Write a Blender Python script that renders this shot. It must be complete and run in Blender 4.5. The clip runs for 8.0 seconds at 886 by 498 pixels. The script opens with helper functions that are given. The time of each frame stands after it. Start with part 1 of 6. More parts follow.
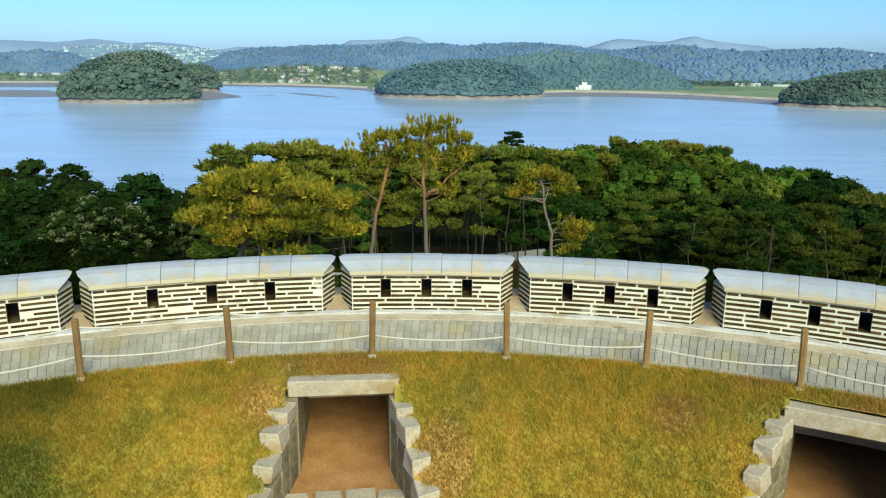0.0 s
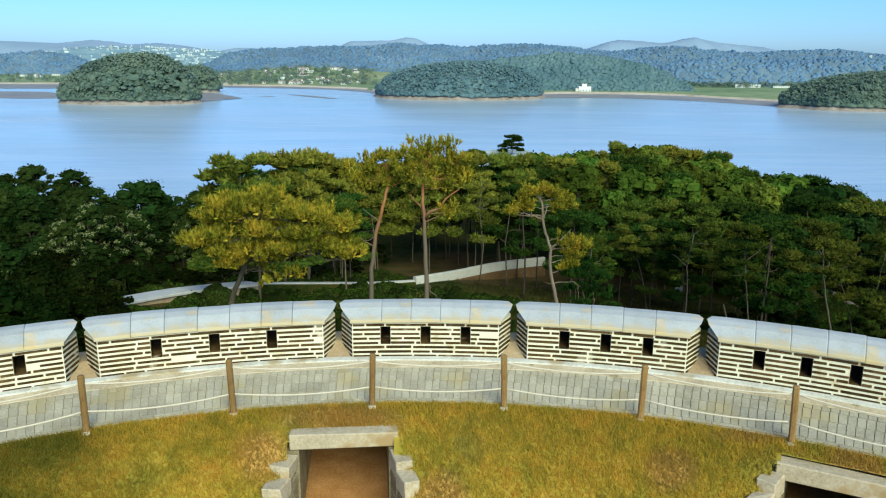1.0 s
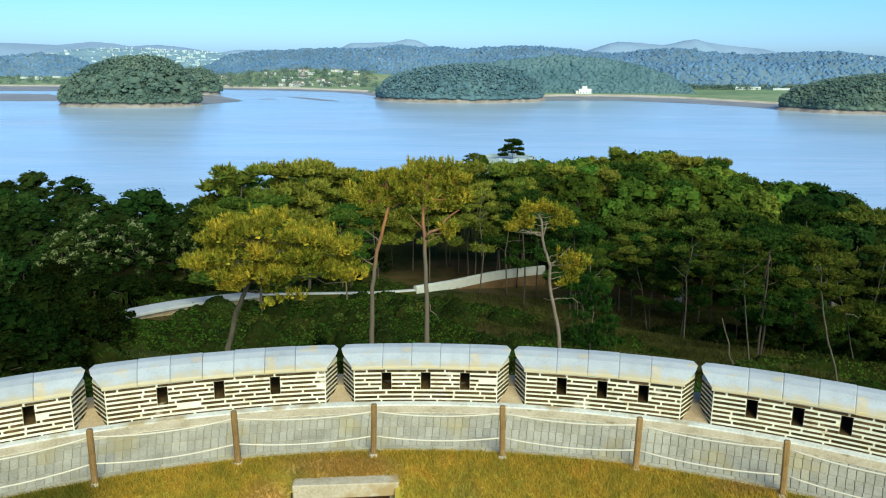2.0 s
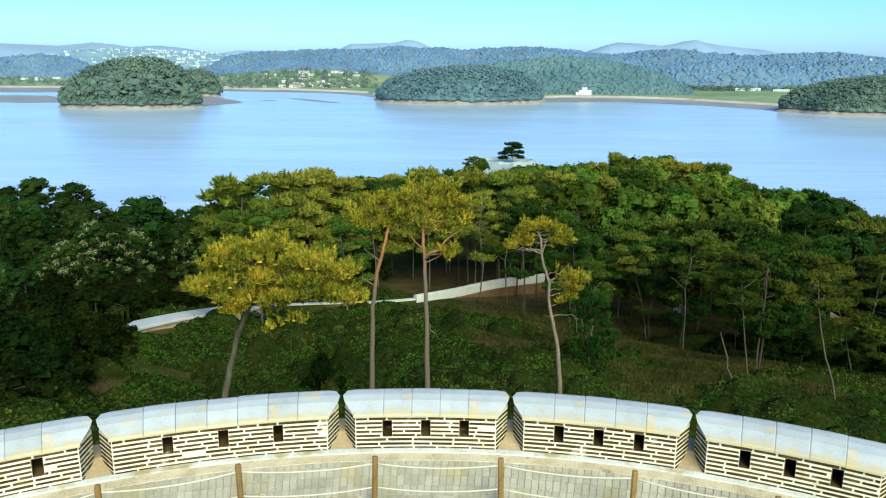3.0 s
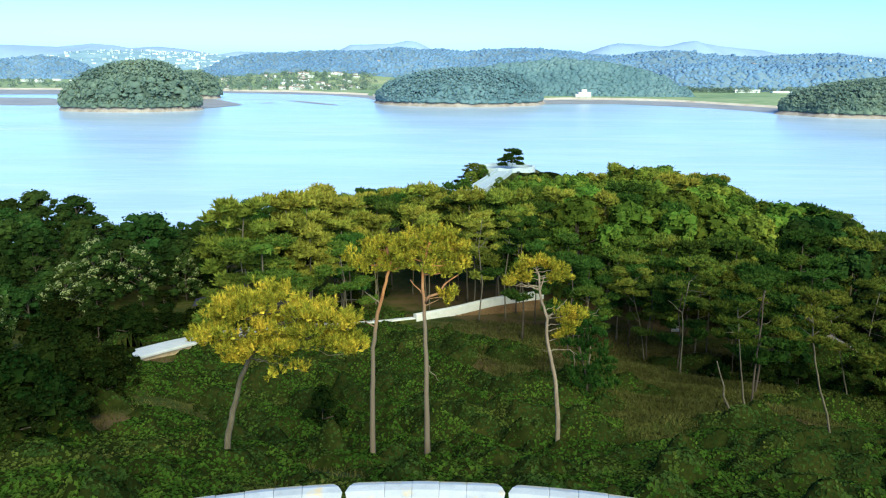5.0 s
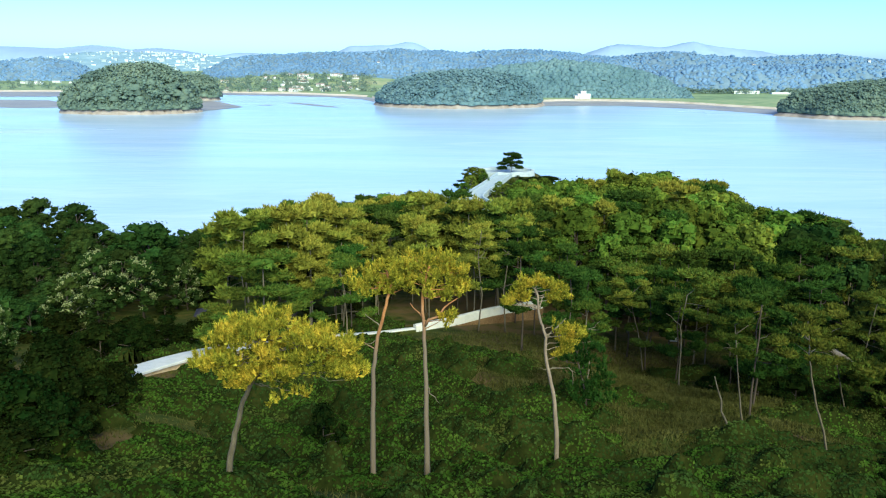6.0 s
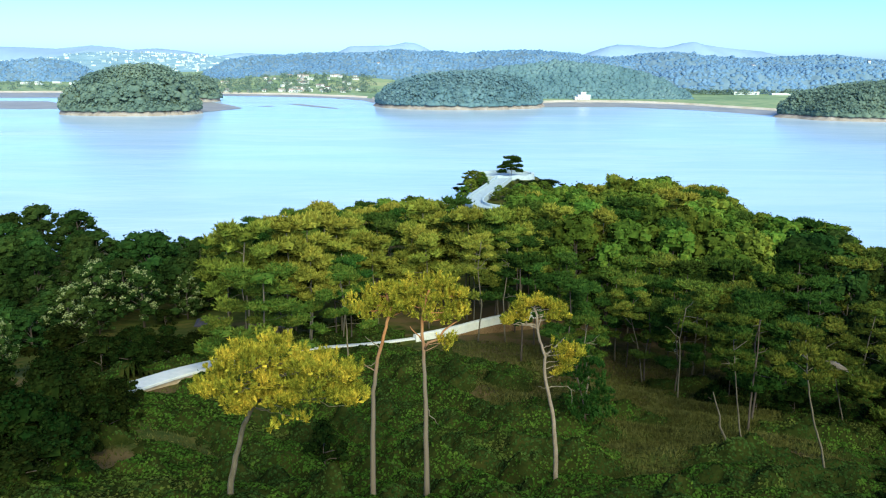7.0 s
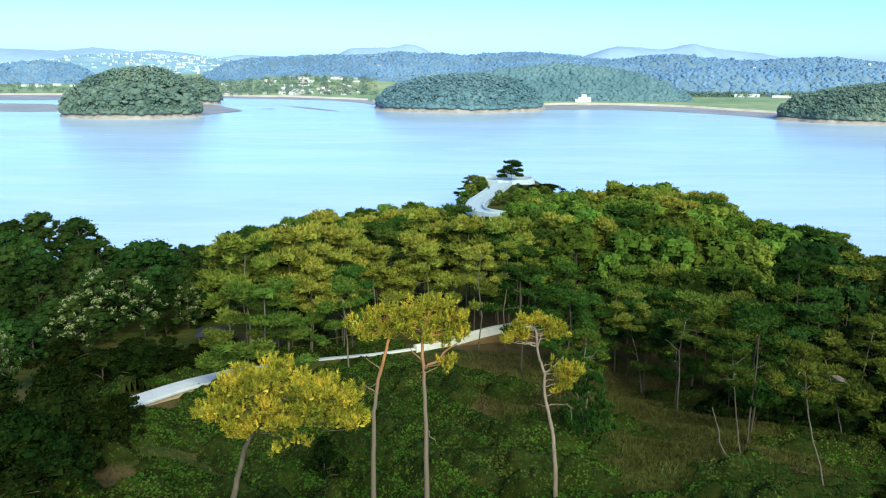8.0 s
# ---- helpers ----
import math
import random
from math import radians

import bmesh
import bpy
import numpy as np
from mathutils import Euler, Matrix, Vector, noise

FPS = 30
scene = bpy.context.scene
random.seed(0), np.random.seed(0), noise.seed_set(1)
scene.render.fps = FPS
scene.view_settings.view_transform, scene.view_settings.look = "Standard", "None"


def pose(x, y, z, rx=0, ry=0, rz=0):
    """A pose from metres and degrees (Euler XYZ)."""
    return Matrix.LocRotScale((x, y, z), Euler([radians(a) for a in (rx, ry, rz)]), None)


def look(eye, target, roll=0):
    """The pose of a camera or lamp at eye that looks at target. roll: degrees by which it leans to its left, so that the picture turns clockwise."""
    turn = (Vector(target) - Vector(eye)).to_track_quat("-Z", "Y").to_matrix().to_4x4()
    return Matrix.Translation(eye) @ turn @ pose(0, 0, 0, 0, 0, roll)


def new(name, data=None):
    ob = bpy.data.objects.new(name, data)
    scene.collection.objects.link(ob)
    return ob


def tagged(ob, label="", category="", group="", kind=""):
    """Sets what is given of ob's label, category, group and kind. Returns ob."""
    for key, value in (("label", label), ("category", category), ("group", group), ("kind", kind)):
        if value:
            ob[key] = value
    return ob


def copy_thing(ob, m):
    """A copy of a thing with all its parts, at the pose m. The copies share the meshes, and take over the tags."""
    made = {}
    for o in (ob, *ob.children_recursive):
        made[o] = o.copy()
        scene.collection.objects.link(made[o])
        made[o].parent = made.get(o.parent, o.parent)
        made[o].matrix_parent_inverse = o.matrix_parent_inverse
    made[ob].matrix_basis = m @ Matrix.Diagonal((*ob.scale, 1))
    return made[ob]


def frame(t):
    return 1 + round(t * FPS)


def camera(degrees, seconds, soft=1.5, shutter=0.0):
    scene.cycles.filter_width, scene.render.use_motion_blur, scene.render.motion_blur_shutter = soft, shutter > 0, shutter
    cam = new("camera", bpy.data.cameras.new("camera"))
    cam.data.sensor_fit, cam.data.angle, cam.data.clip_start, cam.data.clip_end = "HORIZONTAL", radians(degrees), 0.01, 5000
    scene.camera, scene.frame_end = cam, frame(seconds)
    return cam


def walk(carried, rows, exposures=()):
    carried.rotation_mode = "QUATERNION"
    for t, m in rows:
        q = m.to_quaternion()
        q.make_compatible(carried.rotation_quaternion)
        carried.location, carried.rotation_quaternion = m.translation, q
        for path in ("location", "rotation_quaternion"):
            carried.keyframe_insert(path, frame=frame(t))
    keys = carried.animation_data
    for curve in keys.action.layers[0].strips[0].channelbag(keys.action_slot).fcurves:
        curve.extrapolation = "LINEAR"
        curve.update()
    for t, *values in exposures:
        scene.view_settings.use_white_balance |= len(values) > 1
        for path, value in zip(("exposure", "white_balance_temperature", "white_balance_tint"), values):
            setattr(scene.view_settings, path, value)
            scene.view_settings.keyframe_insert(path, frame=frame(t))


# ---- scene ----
cam = camera(59.6, 8.0, soft=1.15)
PATH = [
    (0, (0.247, 0.173, 5.667), (0.25, 2.113, 5.182), 0.4),
    (0.5, (0.259, 0.168, 6.206), (0.261, 2.108, 5.722), 0.4),
    (1, (0.265, 0.152, 6.732), (0.268, 2.092, 6.249), 0.4),
    (1.5, (0.27, 0.106, 7.262), (0.272, 2.047, 6.781), 0.4),
    (3, (0.269, -0.019, 8.987), (0.271, 1.923, 8.509), 0.4),
    (3.5, (0.271, -0.011, 9.61), (0.273, 1.931, 9.131), 0.4),
    (4, (0.268, -0.036, 10.242), (0.27, 1.906, 9.764), 0.4),
    (4.5, (0.288, -0.046, 10.887), (0.29, 1.897, 10.409), 0.4),
    (6, (0.296, -0.27, 12.934), (0.299, 1.672, 12.459), 0.3),
    (6.5, (0.316, -0.229, 13.652), (0.319, 1.714, 13.177), 0.3),
    (7, (0.317, -0.215, 14.305), (0.32, 1.728, 13.83), 0.3),
    (7.5, (0.323, -0.23, 14.93), (0.325, 1.713, 14.458), 0.3),
    (8, (0.324, -0.22, 15.55), (0.326, 1.724, 15.079), 0.3),
]
EXPOSURES = [(0, 0.26, 4730, -3), (1.5, 0.31, 4670, -5), (3.0, 0.63, 4690, -6), (3.5, 0.82, 4710, -5), (4.5, 1.01, 4710, -4), (6.5, 0.98, 4660, -3), (8, 0.96, 4630, -2)]
walk(cam, [(t, look(eye, target, roll)) for t, eye, target, roll in PATH], EXPOSURES)

# ---- light ----
SUN_UP, SUN_SIDE = 34.0, 163.0  # elevation; bearing from +y, clockwise
world = bpy.data.worlds.new("sky")
scene.world = world
world.use_nodes = True
wt = world.node_tree
sky = wt.nodes.new("ShaderNodeTexSky")
sky.sky_type = "NISHITA"
sky.sun_disc = False
sky.sun_elevation = radians(SUN_UP)
sky.sun_rotation = radians(SUN_SIDE)
sky.air_density, sky.dust_density, sky.ozone_density = 0.85, 0.7, 3.0
tint = wt.nodes.new("ShaderNodeMix")  # the moist air over the strait takes some of the red
tint.data_type, tint.blend_type = "RGBA", "MULTIPLY"
tint.inputs[0].default_value, tint.inputs[7].default_value = 1.0, (0.93, 0.96, 1.10, 1)
wt.links.new(sky.outputs[0], tint.inputs[6])
wt.links.new(tint.outputs[2], wt.nodes["Background"].inputs[0])
wt.nodes["Background"].inputs[1].default_value = 0.101
sun_data = bpy.data.lights.new("sun", "SUN")
sun_data.energy, sun_data.angle, sun_data.color = 5.0, radians(42), (1.0, 0.73, 0.32)
sun = new("sun", sun_data)
bearing, up = radians(SUN_SIDE), radians(SUN_UP)
sun.matrix_world = look((300 * math.sin(bearing) * math.cos(up), 300 * math.cos(bearing) * math.cos(up), 300 * math.sin(up)), (0, 0, 0))


# ---- materials ----
def material(name, colours, scale=1.0, rough=0.85, bump=0.0, fine=8.0, spec=0.3, vary=0.0, clear=0.0, island=0.0, stain=None, metal=0.0, stretch=(1, 1, 1), place=False):
    """A surface with colours mixed by noise at two scales; vary: by object, island: by loose piece, clear: light let through."""
    m = bpy.data.materials.new(name)
    m.use_nodes = True
    n, l = m.node_tree.nodes, m.node_tree.links
    b = n["Principled BSDF"]
    b.inputs["Roughness"].default_value = rough
    b.inputs["Specular IOR Level"].default_value = spec
    b.inputs["Metallic"].default_value = metal
    co = n.new("ShaderNodeTexCoord")
    mp = n.new("ShaderNodeMapping")
    mp.inputs["Scale"].default_value = stretch
    l.new(n.new("ShaderNodeNewGeometry").outputs["Position"] if place else co.outputs["Object"], mp.inputs[0])
    big, small = n.new("ShaderNodeTexNoise"), n.new("ShaderNodeTexNoise")
    for tex, s, d in ((big, scale, 4), (small, scale * fine, 3)):
        tex.inputs["Scale"].default_value = s
        tex.inputs["Detail"].default_value = d
        l.new(mp.outputs[0], tex.inputs["Vector"])
    mix = n.new("ShaderNodeMath")
    mix.operation = "MULTIPLY_ADD"
    mix.inputs[1].default_value, mix.inputs[2].default_value = 0.45, 0.0
    l.new(small.outputs[0], mix.inputs[0])
    add = n.new("ShaderNodeMath")
    add.operation = "MULTIPLY_ADD"
    add.inputs[1].default_value = 0.55
    l.new(big.outputs[0], add.inputs[0])
    l.new(mix.outputs[0], add.inputs[2])
    ramp = n.new("ShaderNodeValToRGB")
    els = ramp.color_ramp.elements
    while len(els) < len(colours):
        els.new(0.5)
    for i, c in enumerate(colours):
        els[i].position = 0.34 + 0.32 * i / max(1, len(colours) - 1)
        els[i].color = (*c, 1)
    l.new(add.outputs[0], ramp.inputs[0])
    out = ramp.outputs[0]
    if stain:
        tex = n.new("ShaderNodeTexNoise")
        tex.inputs["Scale"].default_value, tex.inputs["Detail"].default_value = stain[1], 5
        l.new(mp.outputs[0], tex.inputs["Vector"])
        r2 = n.new("ShaderNodeMapRange")
        r2.inputs[1].default_value, r2.inputs[2].default_value = stain[2], stain[2] + 0.12
        l.new(tex.outputs[0], r2.inputs[0])
        mc = n.new("ShaderNodeMix")
        mc.data_type = "RGBA"
        l.new(r2.outputs[0], mc.inputs[0])
        l.new(out, mc.inputs[6])
        mc.inputs[7].default_value = (*stain[0], 1)
        out = mc.outputs[2]
    for amount, node, sock in ((vary, "ShaderNodeObjectInfo", "Random"), (island, "ShaderNodeNewGeometry", "Random Per Island")):
        if amount:
            info = n.new(node)
            rg = n.new("ShaderNodeMapRange")
            rg.inputs[3].default_value, rg.inputs[4].default_value = 1 - amount, 1 + amount
            l.new(info.outputs[sock], rg.inputs[0])
            hs = n.new("ShaderNodeHueSaturation")
            l.new(rg.outputs[0], hs.inputs["Value"])
            if amount == vary and clear:
                hue = n.new("ShaderNodeMapRange")
                hue.inputs[3].default_value, hue.inputs[4].default_value = 0.475, 0.52
                fl = n.new("ShaderNodeMath")
                fl.operation = "FRACT"
                tm = n.new("ShaderNodeMath")
                tm.operation = "MULTIPLY"
                tm.inputs[1].default_value = 7.31
                l.new(info.outputs[sock], tm.inputs[0])
                l.new(tm.outputs[0], fl.inputs[0])
                l.new(fl.outputs[0], hue.inputs[0])
                l.new(hue.outputs[0], hs.inputs["Hue"])
            l.new(out, hs.inputs["Color"])
            out = hs.outputs[0]
    l.new(out, b.inputs["Base Color"])
    if bump:
        bp = n.new("ShaderNodeBump")
        bp.inputs["Strength"].default_value, bp.inputs["Distance"].default_value = bump, 0.05 / scale
        l.new(add.outputs[0], bp.inputs["Height"])
        l.new(bp.outputs[0], b.inputs["Normal"])
    if clear:
        tr = n.new("ShaderNodeBsdfTranslucent")
        l.new(out, tr.inputs[0])
        ms = n.new("ShaderNodeMixShader")
        ms.inputs[0].default_value = clear
        l.new(b.outputs[0], ms.inputs[1])
        l.new(tr.outputs[0], ms.inputs[2])
        l.new(ms.outputs[0], n["Material Output"].inputs[0])
    return m


M_COPING = material("coping_granite", [(0.3679, 0.3919, 0.412), (0.4562, 0.4858, 0.5129), (0.5152, 0.5407, 0.555)], 2.2, 0.8, 0.3, 14, vary=0.08, stain=((0.58, 0.48, 0.28), 1.6, 0.55))
M_MORTAR = material("lime_mortar", [(0.5777, 0.5546, 0.4142), (0.6766, 0.6723, 0.5522), (0.7096, 0.7143, 0.6135)], 3.0, 0.9, 0.4, 10, stain=((0.46, 0.38, 0.24), 2.0, 0.60))
M_BRICK = material("dark_brick", [(0.03482, 0.02289, 0.009749), (0.06316, 0.04237, 0.01742), (0.1074, 0.07338, 0.03131)], 5.0, 0.9, 0.4, 9, spec=0.08, vary=0.4, stain=((0.50, 0.46, 0.36), 1.5, 0.64), place=True)
M_LIME = material("limewash", [(0.42, 0.42, 0.38), (0.58, 0.60, 0.59), (0.66, 0.69, 0.70)], 2.5, 0.9, 0.4, 9, stain=((0.36, 0.31, 0.20), 1.4, 0.56))
M_SAND = material("sandy_earth", [(0.304, 0.232, 0.136), (0.392, 0.312, 0.2), (0.456, 0.384, 0.264)], 1.6, 0.95, 0.3, 12)
M_DIRT = material("brown_earth", [(0.287, 0.1503, 0.048), (0.3947, 0.2177, 0.08), (0.4904, 0.2903, 0.12)], 1.8, 0.95, 0.4, 12, spec=0.05)
M_PAVER = material("grey_paver", [(0.301, 0.2844, 0.2165), (0.383, 0.3698, 0.2959), (0.4651, 0.4479, 0.3608)], 2.0, 0.85, 0.3, 12, vary=0.12, island=0.1, stain=((0.40, 0.36, 0.22), 0.9, 0.56), place=True)
M_MARGIN = material("sandy_margin", [(0.3312, 0.2852, 0.1932), (0.46, 0.4048, 0.2944), (0.552, 0.4968, 0.3864)], 2.4, 0.95, 0.4, 9, stain=((0.20, 0.17, 0.07), 3.0, 0.62))
M_GRAVEL = material("joint_sand", [(0.2742, 0.2374, 0.1644), (0.4385, 0.3837, 0.2742)], 3.0, 0.95, 0.2, 8)
M_GRANITE = material("hewn_granite", [(0.3175, 0.2772, 0.1922), (0.441, 0.3948, 0.2957), (0.5292, 0.4788, 0.3696)], 2.0, 0.85, 0.6, 10, vary=0.1, stain=((0.34, 0.26, 0.13), 1.8, 0.52))
M_JAMB = material("dark_jamb_stone", [(0.12, 0.104, 0.056), (0.208, 0.18, 0.112), (0.304, 0.272, 0.184)], 2.2, 0.9, 0.7, 7, vary=0.2, stain=((0.12, 0.12, 0.045), 1.6, 0.55))
M_POST = material("weathered_post", [(0.1277, 0.0754, 0.02618), (0.2076, 0.132, 0.04488), (0.2713, 0.1885, 0.0748)], 3.0, 0.8, 0.4, 8, vary=0.15, stretch=(4, 4, 0.6))
M_ROPE = material("white_rope", [(0.496, 0.464, 0.384), (0.6, 0.568, 0.48)], 12.0, 0.9, 0.2, 6)
M_CONCRETE = material("pale_concrete", [(0.36, 0.336, 0.28), (0.464, 0.44, 0.376)], 5.0, 0.9, 0.2, 6)
M_TURF = material("dry_turf", [(0.2141, 0.2019, 0.02419), (0.2518, 0.2138, 0.0258), (0.3123, 0.2554, 0.03095), (0.3424, 0.2554, 0.03553)], 0.9, 0.95, 0.5, 4, stain=((0.2, 0.19, 0.036), 0.6, 0.57), spec=0.05)
M_BLADE = material("grass_blade", [(0.4059, 0.3531, 0.04047), (0.466, 0.3697, 0.03982), (0.5768, 0.4235, 0.04642), (0.6212, 0.418, 0.05312)], 0.9, 0.8, 0, 4, spec=0.02, clear=0.55, island=0.12, stain=((0.34, 0.30, 0.055), 0.6, 0.57))
M_MEADOW = material("rough_meadow", [(0.019, 0.02741, 0.005897), (0.02856, 0.04106, 0.007808), (0.04777, 0.05476, 0.01168), (0.07633, 0.06574, 0.01693)], 0.12, 0.95, 0.4, 9, stain=((0.10, 0.07, 0.035), 0.06, 0.57), spec=0.05)
M_WEED = material("weed_leaf", [(0.01673, 0.03631, 0.004784), (0.03348, 0.06683, 0.007361), (0.06308, 0.1017, 0.01251)], 0.16, 0.85, 0, 9, spec=0.0, clear=0.14, island=0.28, stain=((0.066, 0.078, 0.017), 0.11, 0.54))
# weed leaves in a darker colour, for shade between the terraces
M_SHADE_LEAF = material("shade_weed_leaf", [(0.0125, 0.025, 0.005), (0.0225, 0.04125, 0.00875), (0.04, 0.0625, 0.0125)], 0.3, 0.85, 0, 9, spec=0.0, clear=0.1, island=0.3)
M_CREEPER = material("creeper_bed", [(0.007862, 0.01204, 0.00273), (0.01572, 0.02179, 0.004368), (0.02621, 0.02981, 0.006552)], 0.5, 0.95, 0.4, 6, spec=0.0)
# gold that the sun gives these crowns, put into the needle colour
M_NEEDLE_GOLD = material("sunlit_golden_needles", [(0.06909, 0.09742, 0.01021), (0.2388, 0.2349, 0.01706), (0.5023, 0.3725, 0.02559)], 0.8, 0.85, 0, 9, spec=0.0, clear=0.14, island=0.5)
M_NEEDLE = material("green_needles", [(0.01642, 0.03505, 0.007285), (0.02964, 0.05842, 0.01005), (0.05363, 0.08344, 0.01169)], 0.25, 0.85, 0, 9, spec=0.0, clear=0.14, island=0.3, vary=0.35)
# olive copy of the needles, brightened for sunlit crowns
M_NEEDLE_LIT = material("sunlit_olive_needles", [(0.08374, 0.1117, 0.01619), (0.1423, 0.1676, 0.02098), (0.2341, 0.2313, 0.02778)], 0.25, 0.85, 0, 9, spec=0.0, clear=0.14, island=0.3, vary=0.22)
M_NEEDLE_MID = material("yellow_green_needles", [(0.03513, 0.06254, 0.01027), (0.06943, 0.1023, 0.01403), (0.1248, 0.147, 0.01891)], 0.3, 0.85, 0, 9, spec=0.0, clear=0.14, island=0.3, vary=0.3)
M_LEAF = material("green_leaves", [(0.03483, 0.06246, 0.009223), (0.06618, 0.1061, 0.0129), (0.1217, 0.1497, 0.0166)], 0.22, 0.85, 0, 9, spec=0.0, clear=0.14, island=0.3, vary=0.4)
M_LEAF_DARK = material("dark_leaves", [(0.0109, 0.02346, 0.006323), (0.01997, 0.03827, 0.008653), (0.03461, 0.0565, 0.01115)], 0.22, 0.85, 0, 9, spec=0.0, clear=0.14, island=0.3, vary=0.35)
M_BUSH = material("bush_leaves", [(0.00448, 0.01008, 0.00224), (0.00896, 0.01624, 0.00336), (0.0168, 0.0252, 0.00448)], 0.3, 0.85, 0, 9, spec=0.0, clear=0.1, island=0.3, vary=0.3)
M_BLOSSOM = material("cream_blossom", [(0.1722, 0.2085, 0.08009), (0.2459, 0.2843, 0.1202)], 0.5, 0.8, 0, 9, clear=0.2, island=0.2)
M_BARK = material("grey_bark", [(0.06328, 0.05681, 0.0398), (0.1076, 0.09684, 0.06823), (0.1519, 0.1404, 0.09956)], 1.5, 0.9, 0.6, 7, vary=0.15, stretch=(3, 3, 0.7))
M_BARK_RED = material("red_pine_bark", [(0.1687, 0.07342, 0.02313), (0.2606, 0.1247, 0.04113), (0.3218, 0.1835, 0.07197)], 1.5, 0.85, 0.6, 7, stretch=(3, 3, 0.7))
# orange upper bark over grey; the gradient also holds the upper trunk's sunlight
nt = M_BARK_RED.node_tree
geo, sep, rng_z, mixer = nt.nodes.new("ShaderNodeTexCoord"), nt.nodes.new("ShaderNodeSeparateXYZ"), nt.nodes.new("ShaderNodeMapRange"), nt.nodes.new("ShaderNodeMix")
mixer.data_type = "RGBA"
rng_z.inputs[1].default_value, rng_z.inputs[2].default_value = 9.0, 11.6
base = nt.nodes["Principled BSDF"].inputs["Base Color"]
red = base.links[0].from_socket
nt.links.new(geo.outputs["Object"], sep.inputs[0])
nt.links.new(sep.outputs[2], rng_z.inputs[0])
nt.links.new(rng_z.outputs[0], mixer.inputs[0])
mixer.inputs[6].default_value = (0.125, 0.105, 0.08, 1)
nt.links.new(red, mixer.inputs[7])
nt.links.new(mixer.outputs[2], base)
M_BARK_CROOK = material("pale_pine_bark", [(0.1004, 0.08141, 0.0599), (0.1631, 0.1357, 0.1065), (0.2258, 0.1967, 0.1531)], 1.5, 0.9, 0.6, 7, stretch=(3, 3, 0.7))
M_BARK_DARK = material("dark_bark", [(0.04, 0.0336, 0.028), (0.068, 0.056, 0.0464)], 1.5, 0.9, 0.5, 7, stretch=(3, 3, 0.7))
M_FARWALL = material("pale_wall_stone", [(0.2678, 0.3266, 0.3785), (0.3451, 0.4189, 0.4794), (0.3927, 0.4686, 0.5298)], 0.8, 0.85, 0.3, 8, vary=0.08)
M_CAP = material("whitewashed_capping", [(0.3968, 0.4224, 0.4352), (0.4736, 0.4928, 0.4992), (0.512, 0.5248, 0.5248)], 1.2, 0.85, 0.3, 8, stain=((0.5, 0.5, 0.44), 0.9, 0.62))
# leaf colour paled and blued for the haze over the strait
M_FARTREE = material("hazy_far_leaves", [(0.08858, 0.1338, 0.1231), (0.1328, 0.1896, 0.1614), (0.1883, 0.2451, 0.1905)], 0.02, 0.85, 0, 8, spec=0.0, island=0.16, clear=0.3)
M_SOIL = material("bare_soil", [(0.088, 0.056, 0.028), (0.136, 0.092, 0.048), (0.192, 0.136, 0.072)], 0.5, 0.95, 0.4, 9, spec=0.05)
M_STRAW = material("dry_grass", [(0.03916, 0.04275, 0.01163), (0.06787, 0.07215, 0.0192), (0.1044, 0.1102, 0.03201)], 0.3, 0.9, 0, 6, spec=0.0, clear=0.2, island=0.3)
# bank woods and town carry the distance haze in their own colours
M_MIDTREE = material("hazy_bank_leaves", [(0.0716, 0.1248, 0.1582), (0.1002, 0.1637, 0.199), (0.1361, 0.2027, 0.2296)], 0.015, 0.9, 0, 8, spec=0.0, island=0.06)
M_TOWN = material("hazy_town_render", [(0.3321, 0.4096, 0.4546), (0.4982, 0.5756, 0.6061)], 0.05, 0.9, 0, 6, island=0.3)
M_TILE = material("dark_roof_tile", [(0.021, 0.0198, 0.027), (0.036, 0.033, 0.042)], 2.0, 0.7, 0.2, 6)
# haze mixed into the leaf colour of the hill woods
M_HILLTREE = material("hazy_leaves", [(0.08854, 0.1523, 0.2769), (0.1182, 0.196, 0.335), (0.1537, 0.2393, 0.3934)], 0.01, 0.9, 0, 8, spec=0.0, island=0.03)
M_ROCK = material("shore_rock", [(0.1439, 0.123, 0.1086), (0.2375, 0.2131, 0.1975), (0.3166, 0.3034, 0.2963)], 0.14, 0.95, 0.5, 9)
M_MUD = material("tidal_mud", [(0.1804, 0.1886, 0.205), (0.246, 0.246, 0.2542), (0.3116, 0.3034, 0.2952)], 0.02, 0.6, 0, 9)
M_FIELD = material("green_field", [(0.1148, 0.1804, 0.0902), (0.205, 0.2788, 0.1394), (0.3444, 0.3444, 0.1968)], 0.008, 0.95, 0, 7)
M_BEACH = material("pale_sand", [(0.3444, 0.3034, 0.2378), (0.4592, 0.4182, 0.3526), (0.5412, 0.5084, 0.451)], 0.05, 0.95, 0, 8, island=0.1)
M_WHITE = material("white_render", [(0.5412, 0.5412, 0.5248), (0.6396, 0.6396, 0.6232)], 0.2, 0.8, 0, 6, vary=0.08)
# white of the far houses, blued in its colour for haze
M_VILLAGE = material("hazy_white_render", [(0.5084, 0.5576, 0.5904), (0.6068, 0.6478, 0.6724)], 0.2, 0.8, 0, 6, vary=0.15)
M_ROOF = material("roof_sheet", [(0.20, 0.16, 0.15), (0.30, 0.24, 0.22)], 0.2, 0.7, 0, 6, vary=0.5)
M_GLASS = material("dark_glass", [(0.03, 0.04, 0.05), (0.05, 0.06, 0.07)], 0.2, 0.15, 0, 6, spec=0.5)


